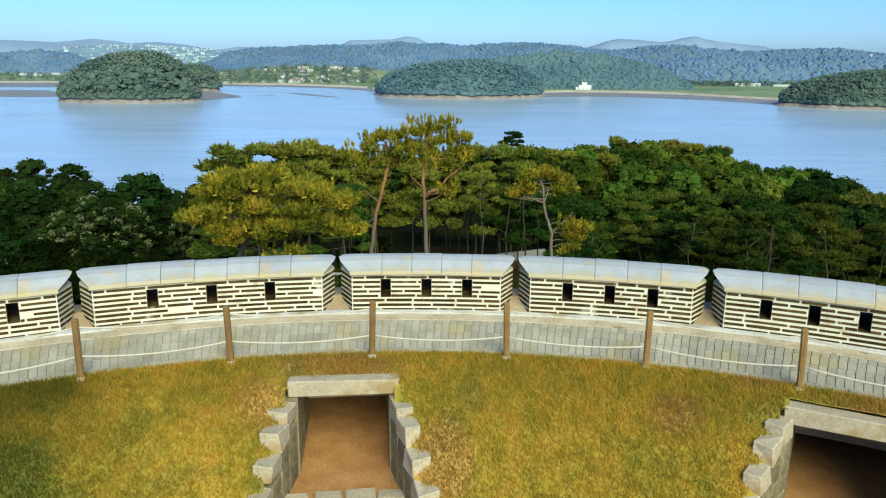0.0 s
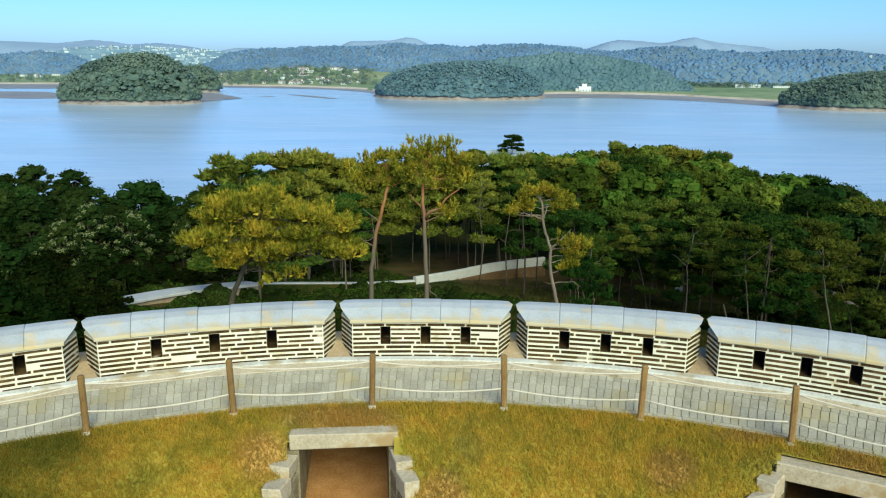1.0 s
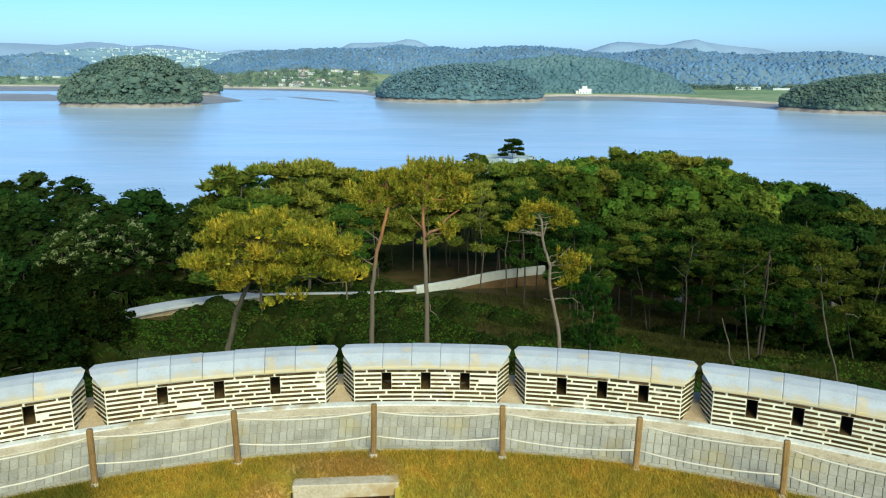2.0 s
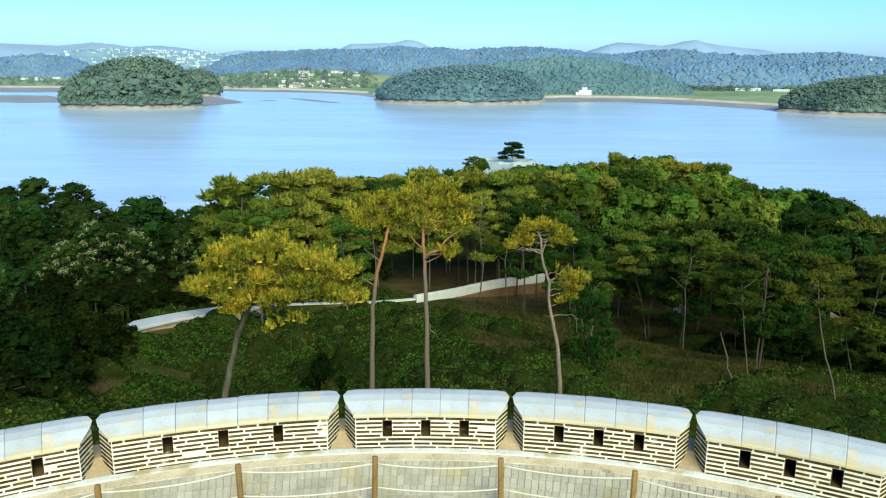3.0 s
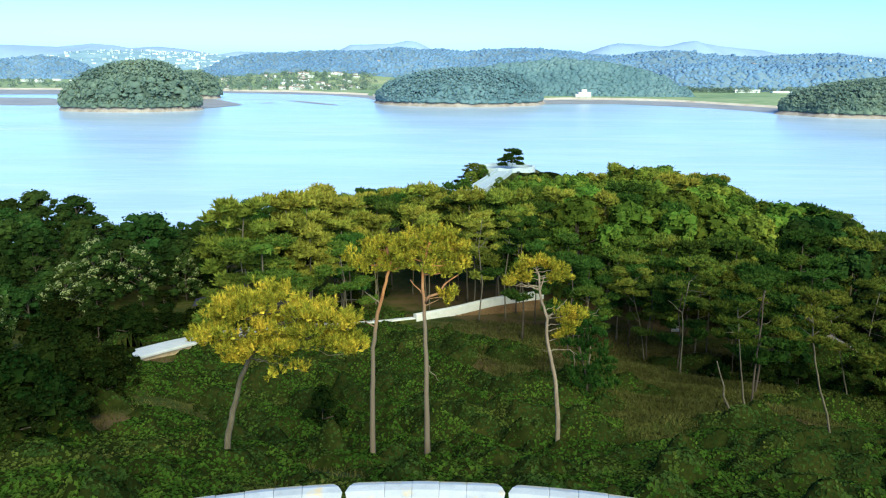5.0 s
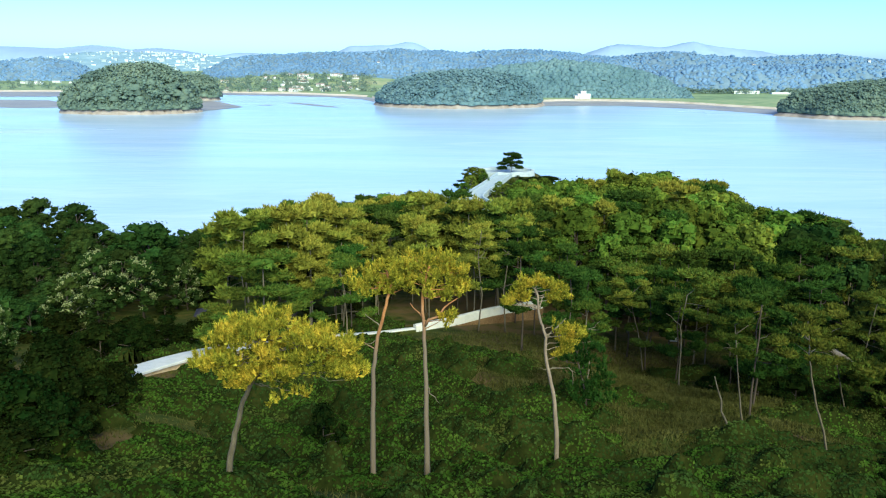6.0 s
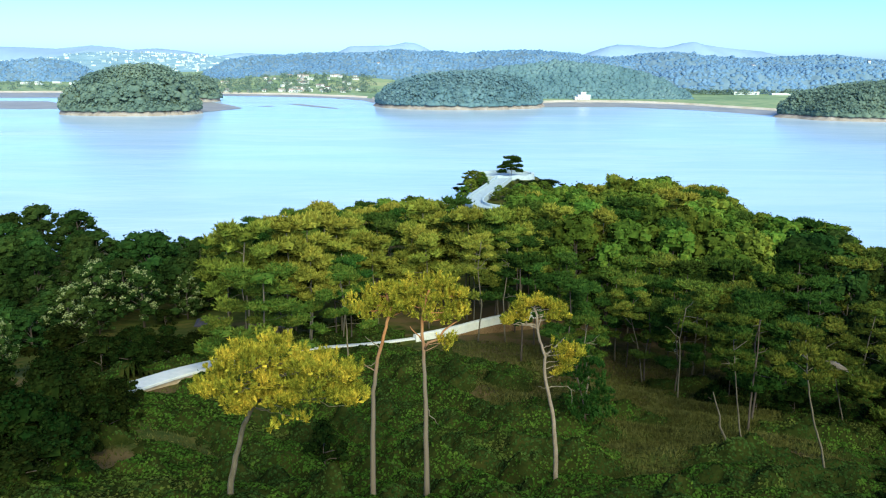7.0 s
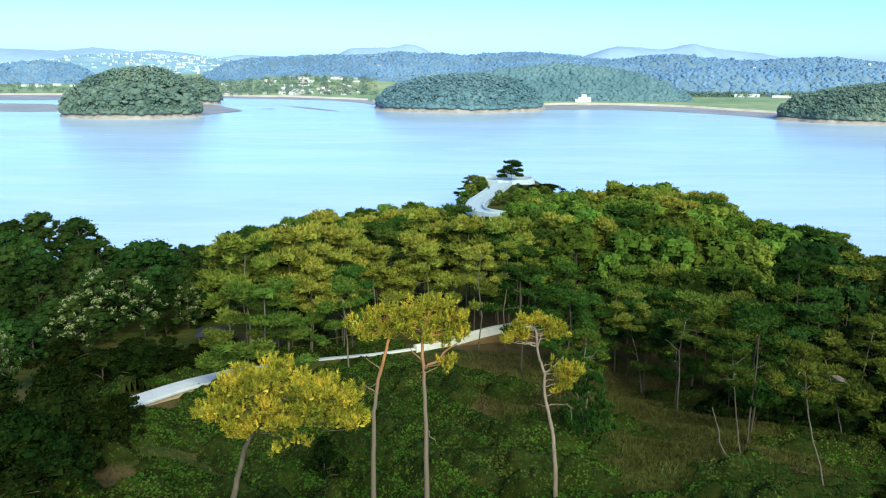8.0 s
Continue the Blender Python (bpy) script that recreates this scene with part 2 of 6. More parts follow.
def add_sunlit_lip(mat, colour, low, high):
    """Warm sunlight painted along the lower edge of a stone: between two heights over its thing's foot, with a ragged
    edge.
    """
    nt_ = mat.node_tree
    nd, lk = nt_.nodes, nt_.links
    socket = nd["Principled BSDF"].inputs["Base Color"]
    tc, tex, sp, ad, rg, mx = (nd.new(k) for k in ("ShaderNodeTexCoord", "ShaderNodeTexNoise", "ShaderNodeSeparateXYZ", "ShaderNodeMath", "ShaderNodeMapRange", "ShaderNodeMix"))
    tex.inputs["Scale"].default_value, tex.inputs["Detail"].default_value = 3.5, 6
    lk.new(tc.outputs["Object"], tex.inputs["Vector"])
    lk.new(tc.outputs["Object"], sp.inputs[0])
    ad.operation = "MULTIPLY_ADD"
    ad.inputs[1].default_value = -0.22
    lk.new(tex.outputs[0], ad.inputs[0])
    lk.new(sp.outputs[2], ad.inputs[2])
    rg.inputs[1].default_value, rg.inputs[2].default_value, rg.inputs[3].default_value, rg.inputs[4].default_value = low, high, 0.75, 0.0
    lk.new(ad.outputs[0], rg.inputs[0])
    mx.data_type = "RGBA"
    lk.new(rg.outputs[0], mx.inputs[0])
    lk.new(socket.links[0].from_socket, mx.inputs[6])
    mx.inputs[7].default_value = (*colour, 1)
    lk.new(mx.outputs[2], socket)


# sun on the coping's lip, put into the stone's colour
add_sunlit_lip(M_COPING, (0.50, 0.42, 0.22), 0.79, 0.87)


def add_spots(mat, colour, spots):
    """Bare soil and darker grass that show through a ground material round some places: x, y, reach along x and y."""
    nt_ = mat.node_tree
    nd, lk = nt_.nodes, nt_.links
    socket = nd["Principled BSDF"].inputs["Base Color"]
    tc, tex = nd.new("ShaderNodeTexCoord"), nd.new("ShaderNodeTexNoise")
    tex.inputs["Scale"].default_value, tex.inputs["Detail"].default_value = 0.45, 6
    lk.new(tc.outputs["Object"], tex.inputs["Vector"])
    for x_, y_, rx, ry in spots:
        mp_ = nd.new("ShaderNodeMapping")
        mp_.inputs["Location"].default_value = (-x_ / rx, -y_ / ry, 0)
        mp_.inputs["Scale"].default_value = (1 / rx, 1 / ry, 0)
        ln = nd.new("ShaderNodeVectorMath")
        ln.operation = "LENGTH"
        lk.new(tc.outputs["Object"], mp_.inputs[0])
        lk.new(mp_.outputs[0], ln.inputs[0])
        ad = nd.new("ShaderNodeMath")
        ad.operation = "MULTIPLY_ADD"
        ad.inputs[1].default_value = 2.2
        lk.new(tex.outputs[0], ad.inputs[0])
        lk.new(ln.outputs["Value"], ad.inputs[2])
        rg = nd.new("ShaderNodeMapRange")
        rg.inputs[1].default_value, rg.inputs[2].default_value, rg.inputs[3].default_value, rg.inputs[4].default_value = 1.6, 2.3, 0.85, 0.0
        lk.new(ad.outputs[0], rg.inputs[0])
        mx = nd.new("ShaderNodeMix")
        mx.data_type = "RGBA"
        lk.new(rg.outputs[0], mx.inputs[0])
        lk.new(socket.links[0].from_socket, mx.inputs[6])
        mx.inputs[7].default_value = (*colour, 1)
        lk.new(mx.outputs[2], socket)


for turf_ in (M_TURF, M_BLADE):
    add_spots(turf_, (0.42, 0.27, 0.075), [(-1.6, 13.9, 1.3, 0.45), (-3.0, 13.0, 0.5, 0.5), (0.3, 12.2, 0.45, 0.5), (6.2, 13.2, 1.0, 0.3), (7.5, 12.2, 0.4, 0.5), (4.4, 12.6, 0.5, 0.4)])
# greener grass, its colour darkened further to stand in for the dim left corner
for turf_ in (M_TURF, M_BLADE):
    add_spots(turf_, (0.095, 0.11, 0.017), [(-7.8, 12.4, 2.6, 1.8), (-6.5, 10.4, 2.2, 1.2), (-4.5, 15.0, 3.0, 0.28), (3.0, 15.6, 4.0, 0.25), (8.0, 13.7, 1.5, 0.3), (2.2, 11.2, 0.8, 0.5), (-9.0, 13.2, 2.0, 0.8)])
add_spots(M_MEADOW, (0.085, 0.062, 0.03), [(16, 79, 12, 6), (5.4, 71.5, 3, 2), (27.5, 55.5, 3, 1.5), (31.5, 57, 2, 1), (-23.4, 49, 3.0, 3.6), (8, 100, 12, 3), (-24.5, 63, 2.5, 1.5), (20, 86, 26, 10), (14, 112, 26, 12), (24, 82, 14, 7)])


def hill_material(name, colours, scale):
    return material(name, colours, scale, 0.95, 0, 7)


# far hills' colours are paled and blued to stand in for haze
M_HILL = hill_material("hazy_wooded_hill", [(0.07988, 0.1252, 0.1872), (0.1232, 0.1847, 0.2603), (0.1666, 0.234, 0.3109)], 0.012)
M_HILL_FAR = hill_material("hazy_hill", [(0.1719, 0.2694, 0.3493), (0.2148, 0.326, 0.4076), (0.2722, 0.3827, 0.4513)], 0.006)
M_RIDGE = hill_material("hazy_blue_ridge", [(0.2025, 0.284, 0.4339), (0.2363, 0.3235, 0.4701)], 0.002)

m = bpy.data.materials.new("strait_water")
m.use_nodes = True
M_WATER = m
n, l = m.node_tree.nodes, m.node_tree.links
b = n["Principled BSDF"]
b.inputs["Base Color"].default_value = (0.5, 0.64, 0.82, 1)
b.inputs["Roughness"].default_value = 0.22
b.inputs["IOR"].default_value = 1.33
co, mp = n.new("ShaderNodeTexCoord"), n.new("ShaderNodeMapping")
mp.inputs["Scale"].default_value = (0.35, 1.0, 1.0)
l.new(co.outputs["Object"], mp.inputs[0])
wave, patch = n.new("ShaderNodeTexNoise"), n.new("ShaderNodeTexNoise")
wave.inputs["Scale"].default_value, wave.inputs["Detail"].default_value = 0.16, 5
patch.inputs["Scale"].default_value, patch.inputs["Detail"].default_value = 0.006, 5
l.new(mp.outputs[0], wave.inputs["Vector"])
l.new(mp.outputs[0], patch.inputs["Vector"])
bp = n.new("ShaderNodeBump")
bp.inputs["Strength"].default_value, bp.inputs["Distance"].default_value = 0.5, 0.6
l.new(wave.outputs[0], bp.inputs["Height"])
l.new(bp.outputs[0], b.inputs["Normal"])
streak, sm, sr = n.new("ShaderNodeTexNoise"), n.new("ShaderNodeMapping"), n.new("ShaderNodeValToRGB")
sm.inputs["Scale"].default_value = (0.25, 1.0, 1.0)
streak.inputs["Scale"].default_value, streak.inputs["Detail"].default_value, streak.inputs["Distortion"].default_value = 0.03, 7, 1.2
l.new(co.outputs["Object"], sm.inputs[0])
l.new(sm.outputs[0], streak.inputs["Vector"])
l.new(streak.outputs[0], sr.inputs[0])
sr.color_ramp.elements[0].position, sr.color_ramp.elements[1].position = 0.4, 0.66
sr.color_ramp.elements[0].color, sr.color_ramp.elements[1].color = (0.39, 0.495, 0.64, 1), (0.46, 0.55, 0.69, 1)
l.new(sr.outputs[0], b.inputs["Base Color"])
rr = n.new("ShaderNodeMapRange")
rr.inputs[1].default_value, rr.inputs[2].default_value, rr.inputs[3].default_value, rr.inputs[4].default_value = 0.35, 0.65, 0.16, 0.28
l.new(patch.outputs[0], rr.inputs[0])
l.new(rr.outputs[0], b.inputs["Roughness"])


# ---- building helpers ----
def mesh_of(name, verts, faces, mat, smooth=False):
    me = bpy.data.meshes.new(name)
    me.from_pydata([tuple(v) for v in verts], [], [tuple(f) for f in faces])
    me.materials.append(mat)
    if smooth:
        me.shade_smooth()
    me.update()
    return me


def part(name, me, parent=None, label="", m=None):
    ob = new(name, me)
    ob.parent = parent
    if m is not None:
        ob.matrix_basis = m
    return tagged(ob, label) if label else ob


def thing(name, place=(0, 0, 0), label="", category="", group="", kind="", turn=0.0):
    ob = new(name)
    ob.empty_display_size = 0.2
    ob.matrix_basis = pose(*place, 0, 0, turn)
    return tagged(ob, label, category, group, kind)


def tube(points, radii, sides=7):
    """Verts and faces of a tapered tube along points, closed at both ends."""
    verts, faces = [], []
    pts = [Vector(p) for p in points]
    for i, p in enumerate(pts):
        d = (pts[min(i + 1, len(pts) - 1)] - pts[max(i - 1, 0)]).normalized()
        side = d.cross(Vector((0.3, 1, 0.1))).normalized()
        other = d.cross(side)
        for k in range(sides):
            a = 2 * math.pi * k / sides
            verts.append(p + radii[i] * (math.cos(a) * side + math.sin(a) * other))
    for i in range(len(pts) - 1):
        for k in range(sides):
            a, b2 = i * sides + k, i * sides + (k + 1) % sides
            faces.append((a, b2, b2 + sides, a + sides))
    faces.append(tuple(range(sides))[::-1])
    faces.append(tuple(range((len(pts) - 1) * sides, len(pts) * sides)))
    return verts, faces


def joined(pieces):
    verts, faces = [], []
    for v, f in pieces:
        k = len(verts)
        verts += list(v)
        faces += [tuple(i + k for i in g) for g in f]
    return verts, faces


def box(x0, x1, y0, y1, z0, z1):
    v = [(x, y, z) for z in (z0, z1) for y in (y0, y1) for x in (x0, x1)]
    return v, [(0, 2, 3, 1), (4, 5, 7, 6), (0, 1, 5, 4), (2, 6, 7, 3), (0, 4, 6, 2), (1, 3, 7, 5)]


def bevel_box(sx, sy, sz, c=0.01, rng=None, jitter=0.0):
    """A block with chamfered edges, centred on its base."""
    bm = bmesh.new()
    bmesh.ops.create_cube(bm, size=1.0)
    bmesh.ops.scale(bm, vec=(sx, sy, sz), verts=bm.verts)
    bmesh.ops.translate(bm, vec=(0, 0, sz / 2), verts=bm.verts)
    if rng:
        for v in bm.verts:
            v.co += Vector((rng.uniform(-jitter, jitter), rng.uniform(-jitter, jitter), rng.uniform(-jitter, jitter)))
    bmesh.ops.bevel(bm, geom=bm.edges[:], offset=c, segments=1, affect="EDGES")
    v = [tuple(q.co) for q in bm.verts]
    for i, q in enumerate(bm.verts):
        q.index = i
    f = [tuple(q.index for q in g.verts) for g in bm.faces]
    bm.free()
    return v, f


def unit(a):
    return a / np.maximum(1e-6, np.linalg.norm(a, axis=1, keepdims=True))


def blades(rng, at, way, length, width, count, spread, out=None):
    """Narrow triangles that fan out from each place along its direction, their flat sides turned about towards out."""
    at, way = np.repeat(at, count, 0), np.repeat(way, count, 0)
    n_ = len(at)
    d = unit(way + rng.normal(0, spread, (n_, 3)))
    face = rng.normal(0, 1, (n_, 3)) if out is None else np.repeat(out, count, 0) + rng.normal(0, 0.45, (n_, 3))
    s = unit(np.cross(d, face))
    ln = (length * rng.uniform(0.7, 1.3, n_))[:, None]
    v = np.stack([at - s * width / 2, at + s * width / 2, at + d * ln], 1).reshape(-1, 3)
    return v, np.arange(3 * n_).reshape(-1, 3)


def leaves(rng, at, normal, size, tilt=0.5, long=1.5):
    """Diamond leaves, or tufts of leaves, that face about along their normals."""
    n_ = len(at)
    nn = unit(normal + rng.normal(0, tilt, (n_, 3)))
    s = unit(np.cross(nn, rng.normal(0, 1, (n_, 3))))
    t_ = np.cross(nn, s)
    k = (size * rng.uniform(0.6, 1.4, n_))[:, None]
    v = np.stack([at - s * k * long / 2, at - t_ * k / 2 + nn * k * 0.12, at + s * k * long / 2, at + t_ * k / 2 + nn * k * 0.12], 1).reshape(-1, 3)
    return v, np.arange(4 * n_).reshape(-1, 4)


# ---- the hill, the sea and the far land ----
SEA = -46.0
CX, CY = -0.08, -1.77  # centre of the round fort


def smooth(a, b_, v):
    q = np.clip((np.asarray(v, float) - a) / (b_ - a), 0, 1)
    return q * q * (3 - 2 * q)


def shore(x):
    x = np.asarray(x, float)
    return 235 - np.where(x < 0, 0.0062, 0.0030) * x ** 2


def ground_z(x, y):
    """Height of the near hill at a place outside the fort."""
    x, y = np.asarray(x, float), np.asarray(y, float)
    r = np.hypot(x - CX, y - CY)
    d = np.where(y > 0, np.maximum(y, r - 2.0 - 0.25 * np.abs(x)), r - 2.0)
    z = np.interp(d, [0, 17, 19, 30, 39, 42, 50, 60, 75, 105, 130, 160, 220, 300, 420], [-5.0, -4.8, -3.2, -7.6, -11.0, -12.2, -15.6, -16.6, -18.4, -23.4, -25.0, -26.5, -32.0, -40.0, -52.0])
    z = z - np.minimum(4.5, 0.0022 * np.maximum(0, x) ** 2)
    z = z + 3.0 * np.exp(-((x + 27) / 14) ** 2 - ((y - 62) / 18) ** 2)
    z = z + 0.62 * np.sin(1.05 * (y - np.interp(x, [-40, -30, -11, 7, 25, 50], [88, 86, 75, 57, 54, 50])) + 0.9 * np.sin(0.16 * x)) * smooth(36, 44, y) * smooth(92, 76, y) * smooth(-22, -13, x)  # old terraces
    z = z + 2.4 * np.exp(-((x - 29) / 9) ** 2 - ((y - 51) / 8) ** 2) - 1.8 * np.exp(-((x - 24) / 12) ** 2 - ((y - 84) / 13) ** 2) - 0.7 * np.exp(-((x - 9) / 6) ** 2 - ((y - 51) / 6) ** 2)
    z = z + 5.4 * np.exp(-((x - 44) / 5.5) ** 2 - ((y - 86) / 8) ** 2)
    z = z + 0.25 * np.sin(0.31 * x + 1.3) * np.sin(0.27 * y)
    level = smooth(-60, -25, y) * smooth(30, 12, y) * smooth(22, 30, np.abs(x)) * smooth(190, 120, np.abs(x))
    z = z * (1 - level) + 1.2 * level  # unseen shoulders beside the fort, added to shade the slopes beyond
    out = smooth(-30, 12, y - shore(x))
    z = z * (1 - out) + (SEA - 3) * out
    cape = np.exp(-(((x - (14 + 0.19 * (y - 245))) / 19) ** 4)) * smooth(200, 225, y) * smooth(356, 338, y)
    z = np.maximum(z, (SEA - 3) + cape * (SEA * -1 + 3 - 34.5 + 0.02 * (y - 331)))
    return z


def sheet(name, xs, ys, height, mat):
    """A ground sheet over the crossing lines xs and ys."""
    gx, gy = np.meshgrid(xs, ys)
    gz = height(gx, gy)
    nx = len(xs)
    verts = np.stack([gx, gy, gz], -1).reshape(-1, 3)
    faces = []
    for j in range(len(ys) - 1):
        for i in range(nx - 1):
            a = j * nx + i
            faces.append((a, a + 1, a + nx + 1, a + nx))
    return mesh_of(name, verts.tolist(), faces, mat, True)


ground_x = np.concatenate([np.arange(-240, -50, 2.5), np.arange(-50, 62, 0.7), np.arange(62, 241, 2.5)])
ground_y = np.concatenate([np.arange(-220, 24, 2.5), np.arange(24, 112, 0.7), np.arange(112, 373, 2.5)])
tagged(part("ground", sheet("ground", ground_x, ground_y, ground_z, M_MEADOW)), "rough green hillside meadow with bare brown patches", "ground", kind="structure")
sea_v = [(-5200, -3000, SEA), (5200, -3000, SEA), (5200, 4900, SEA), (-5200, 4900, SEA)]
tagged(part("water", mesh_of("water", sea_v, [(0, 1, 2, 3)], M_WATER)), "calm pale blue tidal strait with faint ripples", "water", kind="structure")


COAST = [(-3400, 1400), (-780, 1390), (-686, 1400), (-411, 1387), (-328, 1374), (-266, 1359), (-171, 1305), (-115, 1252), (-91, 1119), (-45, 995), (-2, 975), (38, 1000), (82, 1068), (137, 1141), (211, 1164), (267, 1170), (335, 1115), (387, 1040), (415, 990), (470, 930), (3400, 900)]
COAST_X, COAST_Y = zip(*COAST)


def coast(x):
    """The far bank's waterline."""
    x = np.asarray(x, float)
    return np.interp(x, COAST_X, COAST_Y) + 5 * np.sin(x / 23.0) + 3 * np.sin(x / 9.0)


def far_height(x, y):
    x, y = np.asarray(x, float), np.asarray(y, float)
    z = SEA - 1.2 + 4.0 * smooth(-4, 26, y - coast(x))
    z = z + 26 * smooth(1420, 1900, y) * np.exp(-((x / np.maximum(y, 1) + 0.16) / 0.13) ** 2)
    return z + 6 * smooth(1500, 4500, y)


def far_sheet(name, xs, ys, mat, label, lift=0.0, category="ground"):
    """A sheet over the far land: ys are metres behind the waterline for a ribbon, or a grid's own rows."""
    nx = len(xs)
    gx = np.tile(xs, (len(ys), 1))
    gy = np.array([coast(xs) + q for q in ys])
    verts = np.stack([gx, gy, far_height(gx, gy) + lift], -1).reshape(-1, 3)
    faces = [(j * nx + i, j * nx + i + 1, (j + 1) * nx + i + 1, (j + 1) * nx + i) for j in range(len(ys) - 1) for i in range(nx - 1)]
    return tagged(part(name, mesh_of(name, verts.tolist(), faces, mat, True)), label, category, kind="structure")


far_x = np.concatenate([np.linspace(-3400, -1000, 25), np.linspace(-985, 800, 150), np.linspace(850, 3400, 25)])
far_sheet("far_ground", far_x, [-8, 0, 8, 16, 26, 40, 70, 110, 160, 220, 290, 370, 460, 600, 900, 1400, 2200, 3400], M_FIELD, "flat green farmland behind the far shore")
far_sheet("beach", np.linspace(-800, 500, 260), [-1, 6, 12, 19], M_BEACH, "narrow strip of pale sand and stones along the far bank", 0.35, "beach")


def wooded_ridge(name, x0, x1, y, depth, tops, mat, label, step, rough):
    """A long hill whose skyline runs through a few heights, with a crown-like rough surface."""
    nx, ny = int((x1 - x0) / step) + 1, max(8, int(depth / step / 1.6))
    xs = np.linspace(x0, x1, nx)
    hx, hz = zip(*tops)
    crest = np.interp(xs, hx, hz)
    ker = np.hanning(max(5, nx // 26)); ker /= ker.sum()
    pad = len(ker) // 2
    crest = np.convolve(np.pad(crest, pad, mode="edge"), ker, "same")[pad:pad + nx]
    verts, faces = [], []
    rng = np.random.default_rng(int(abs(x0) + y))
    lift = rng.normal(0, 1, (ny, nx))
    for j in range(ny):
        q = j / (ny - 1)
        prof = math.sin(math.pi * min(1, q * 0.5 + 0.0) ) if q < 1 else 1
        for i in range(nx):
            px, py = xs[i], y + depth * q
            wob = noise.noise(Vector((px / (step * 22), py / (step * 22), 3.1))) * 0.35
            h = (SEA + 1) + (crest[i] - SEA - 1) * min(1, max(0, prof + wob * math.sin(math.pi * q)))
            h += rough * (lift[j, i] * 0.6 + 1.2 * noise.noise(Vector((px / (step * 5), py / (step * 5), 0)))) * (1 if j else 0)
            verts.append((px, py, h))
    for j in range(ny - 1):
        for i in range(nx - 1):
            a = j * nx + i
            faces.append((a, a + 1, a + nx + 1, a + nx))
    return tagged(part(name, mesh_of(name, verts, faces, mat, True)), label, "hill", kind="structure")


wooded_ridge("backdrop", -2700, -1150, 4500, 250, [(-2682, 80), (-2492, 75), (-2302, 67), (-2077, 89), (-1951, 78), (-1857, 63), (-1697, 73), (-1540, 58), (-1382, 34), (-1224, 13)], M_RIDGE, "mountain ridge on the horizon in pale blue haze colour", 14, 1.5)
wooded_ridge("backdrop", -1400, -560, 4650, 200, [(-1380, 20), (-1348, 26), (-1249, 48), (-1087, 43), (-924, 40), (-794, 38), (-598, 36)], M_RIDGE, "mountain ridge on the horizon in pale blue haze colour", 14, 1.5)
wooded_ridge("backdrop", -760, 60, 4500, 250, [(-713, 28), (-632, 54), (-552, 91), (-425, 92), (-298, 95), (-218, 114), (-154, 108), (-75, 69), (5, 32)], M_RIDGE, "mountain ridge on the horizon in pale blue haze colour", 10, 1.5)
wooded_ridge("backdrop", 700, 2100, 4400, 250, [(754, 23), (830, 54), (953, 94), (1014, 106), (1139, 101), (1280, 89), (1356, 105), (1432, 123), (1486, 115), (1606, 94), (1857, 71), (2018, 30)], M_RIDGE, "mountain ridge on the horizon in pale blue haze colour", 12, 1.5)
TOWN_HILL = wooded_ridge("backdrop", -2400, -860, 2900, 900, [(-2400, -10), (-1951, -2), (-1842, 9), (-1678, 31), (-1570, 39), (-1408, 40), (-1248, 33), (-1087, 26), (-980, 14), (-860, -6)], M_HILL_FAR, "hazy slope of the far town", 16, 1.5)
HILLS = [wooded_ridge("backdrop", -640, 1700, 1950, 300, [(-640, -20), (-608, 1), (-585, 12), (-523, 19), (-462, 23), (-386, 30), (-310, 32), (-218, 28), (-127, 41), (-66, 35), (25, 35), (56, 28), (116, 37), (177, 36), (253, 44), (330, 36), (406, 27), (483, 22), (604, 35), (680, 33), (787, 26), (864, 21), (971, 26), (1046, 30), (1092, 29), (1197, 19), (1308, 14), (1700, 8)], M_HILL, "wooded hills in blue-green haze colour behind the far shore", 6.5, 2.4),
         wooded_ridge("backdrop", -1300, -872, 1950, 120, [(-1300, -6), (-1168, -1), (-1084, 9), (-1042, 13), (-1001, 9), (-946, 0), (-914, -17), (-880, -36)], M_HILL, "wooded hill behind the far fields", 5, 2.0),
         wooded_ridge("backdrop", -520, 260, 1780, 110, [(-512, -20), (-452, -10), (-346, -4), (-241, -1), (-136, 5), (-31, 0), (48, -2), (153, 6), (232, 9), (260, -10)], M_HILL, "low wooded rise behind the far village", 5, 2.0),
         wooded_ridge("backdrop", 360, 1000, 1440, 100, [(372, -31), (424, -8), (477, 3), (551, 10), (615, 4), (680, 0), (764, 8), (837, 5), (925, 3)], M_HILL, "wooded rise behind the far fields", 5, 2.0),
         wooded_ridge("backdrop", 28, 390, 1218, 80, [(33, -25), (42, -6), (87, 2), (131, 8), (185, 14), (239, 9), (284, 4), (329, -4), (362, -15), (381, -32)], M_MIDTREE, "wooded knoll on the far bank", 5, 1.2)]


# ---- the round fort ----
R_FACE, R_CREST, R_BACK = 17.85, 18.52, 19.2
Z_FOOT, Z_BRICK = 0.30, 1.125


def polar(r, a, z):
    """A place on the ring: metres from its centre, degrees from +y to the right."""
    return (CX + r * math.sin(radians(a)), CY + r * math.cos(radians(a)), z)


def ring_strip(rz, a0, a1, step=1.0):
    """A surface of revolution round the fort's centre through (radius, height) pairs."""
    n_ = max(2, int(round((a1 - a0) / step)) + 1)
    verts = [polar(r, a0 + (a1 - a0) * i / (n_ - 1), z) for i in range(n_) for r, z in rz]
    k = len(rz)
    faces = [(i * k + j, i * k + j + 1, (i + 1) * k + j + 1, (i + 1) * k + j) for i in range(n_ - 1) for j in range(k - 1)]
    return verts, faces


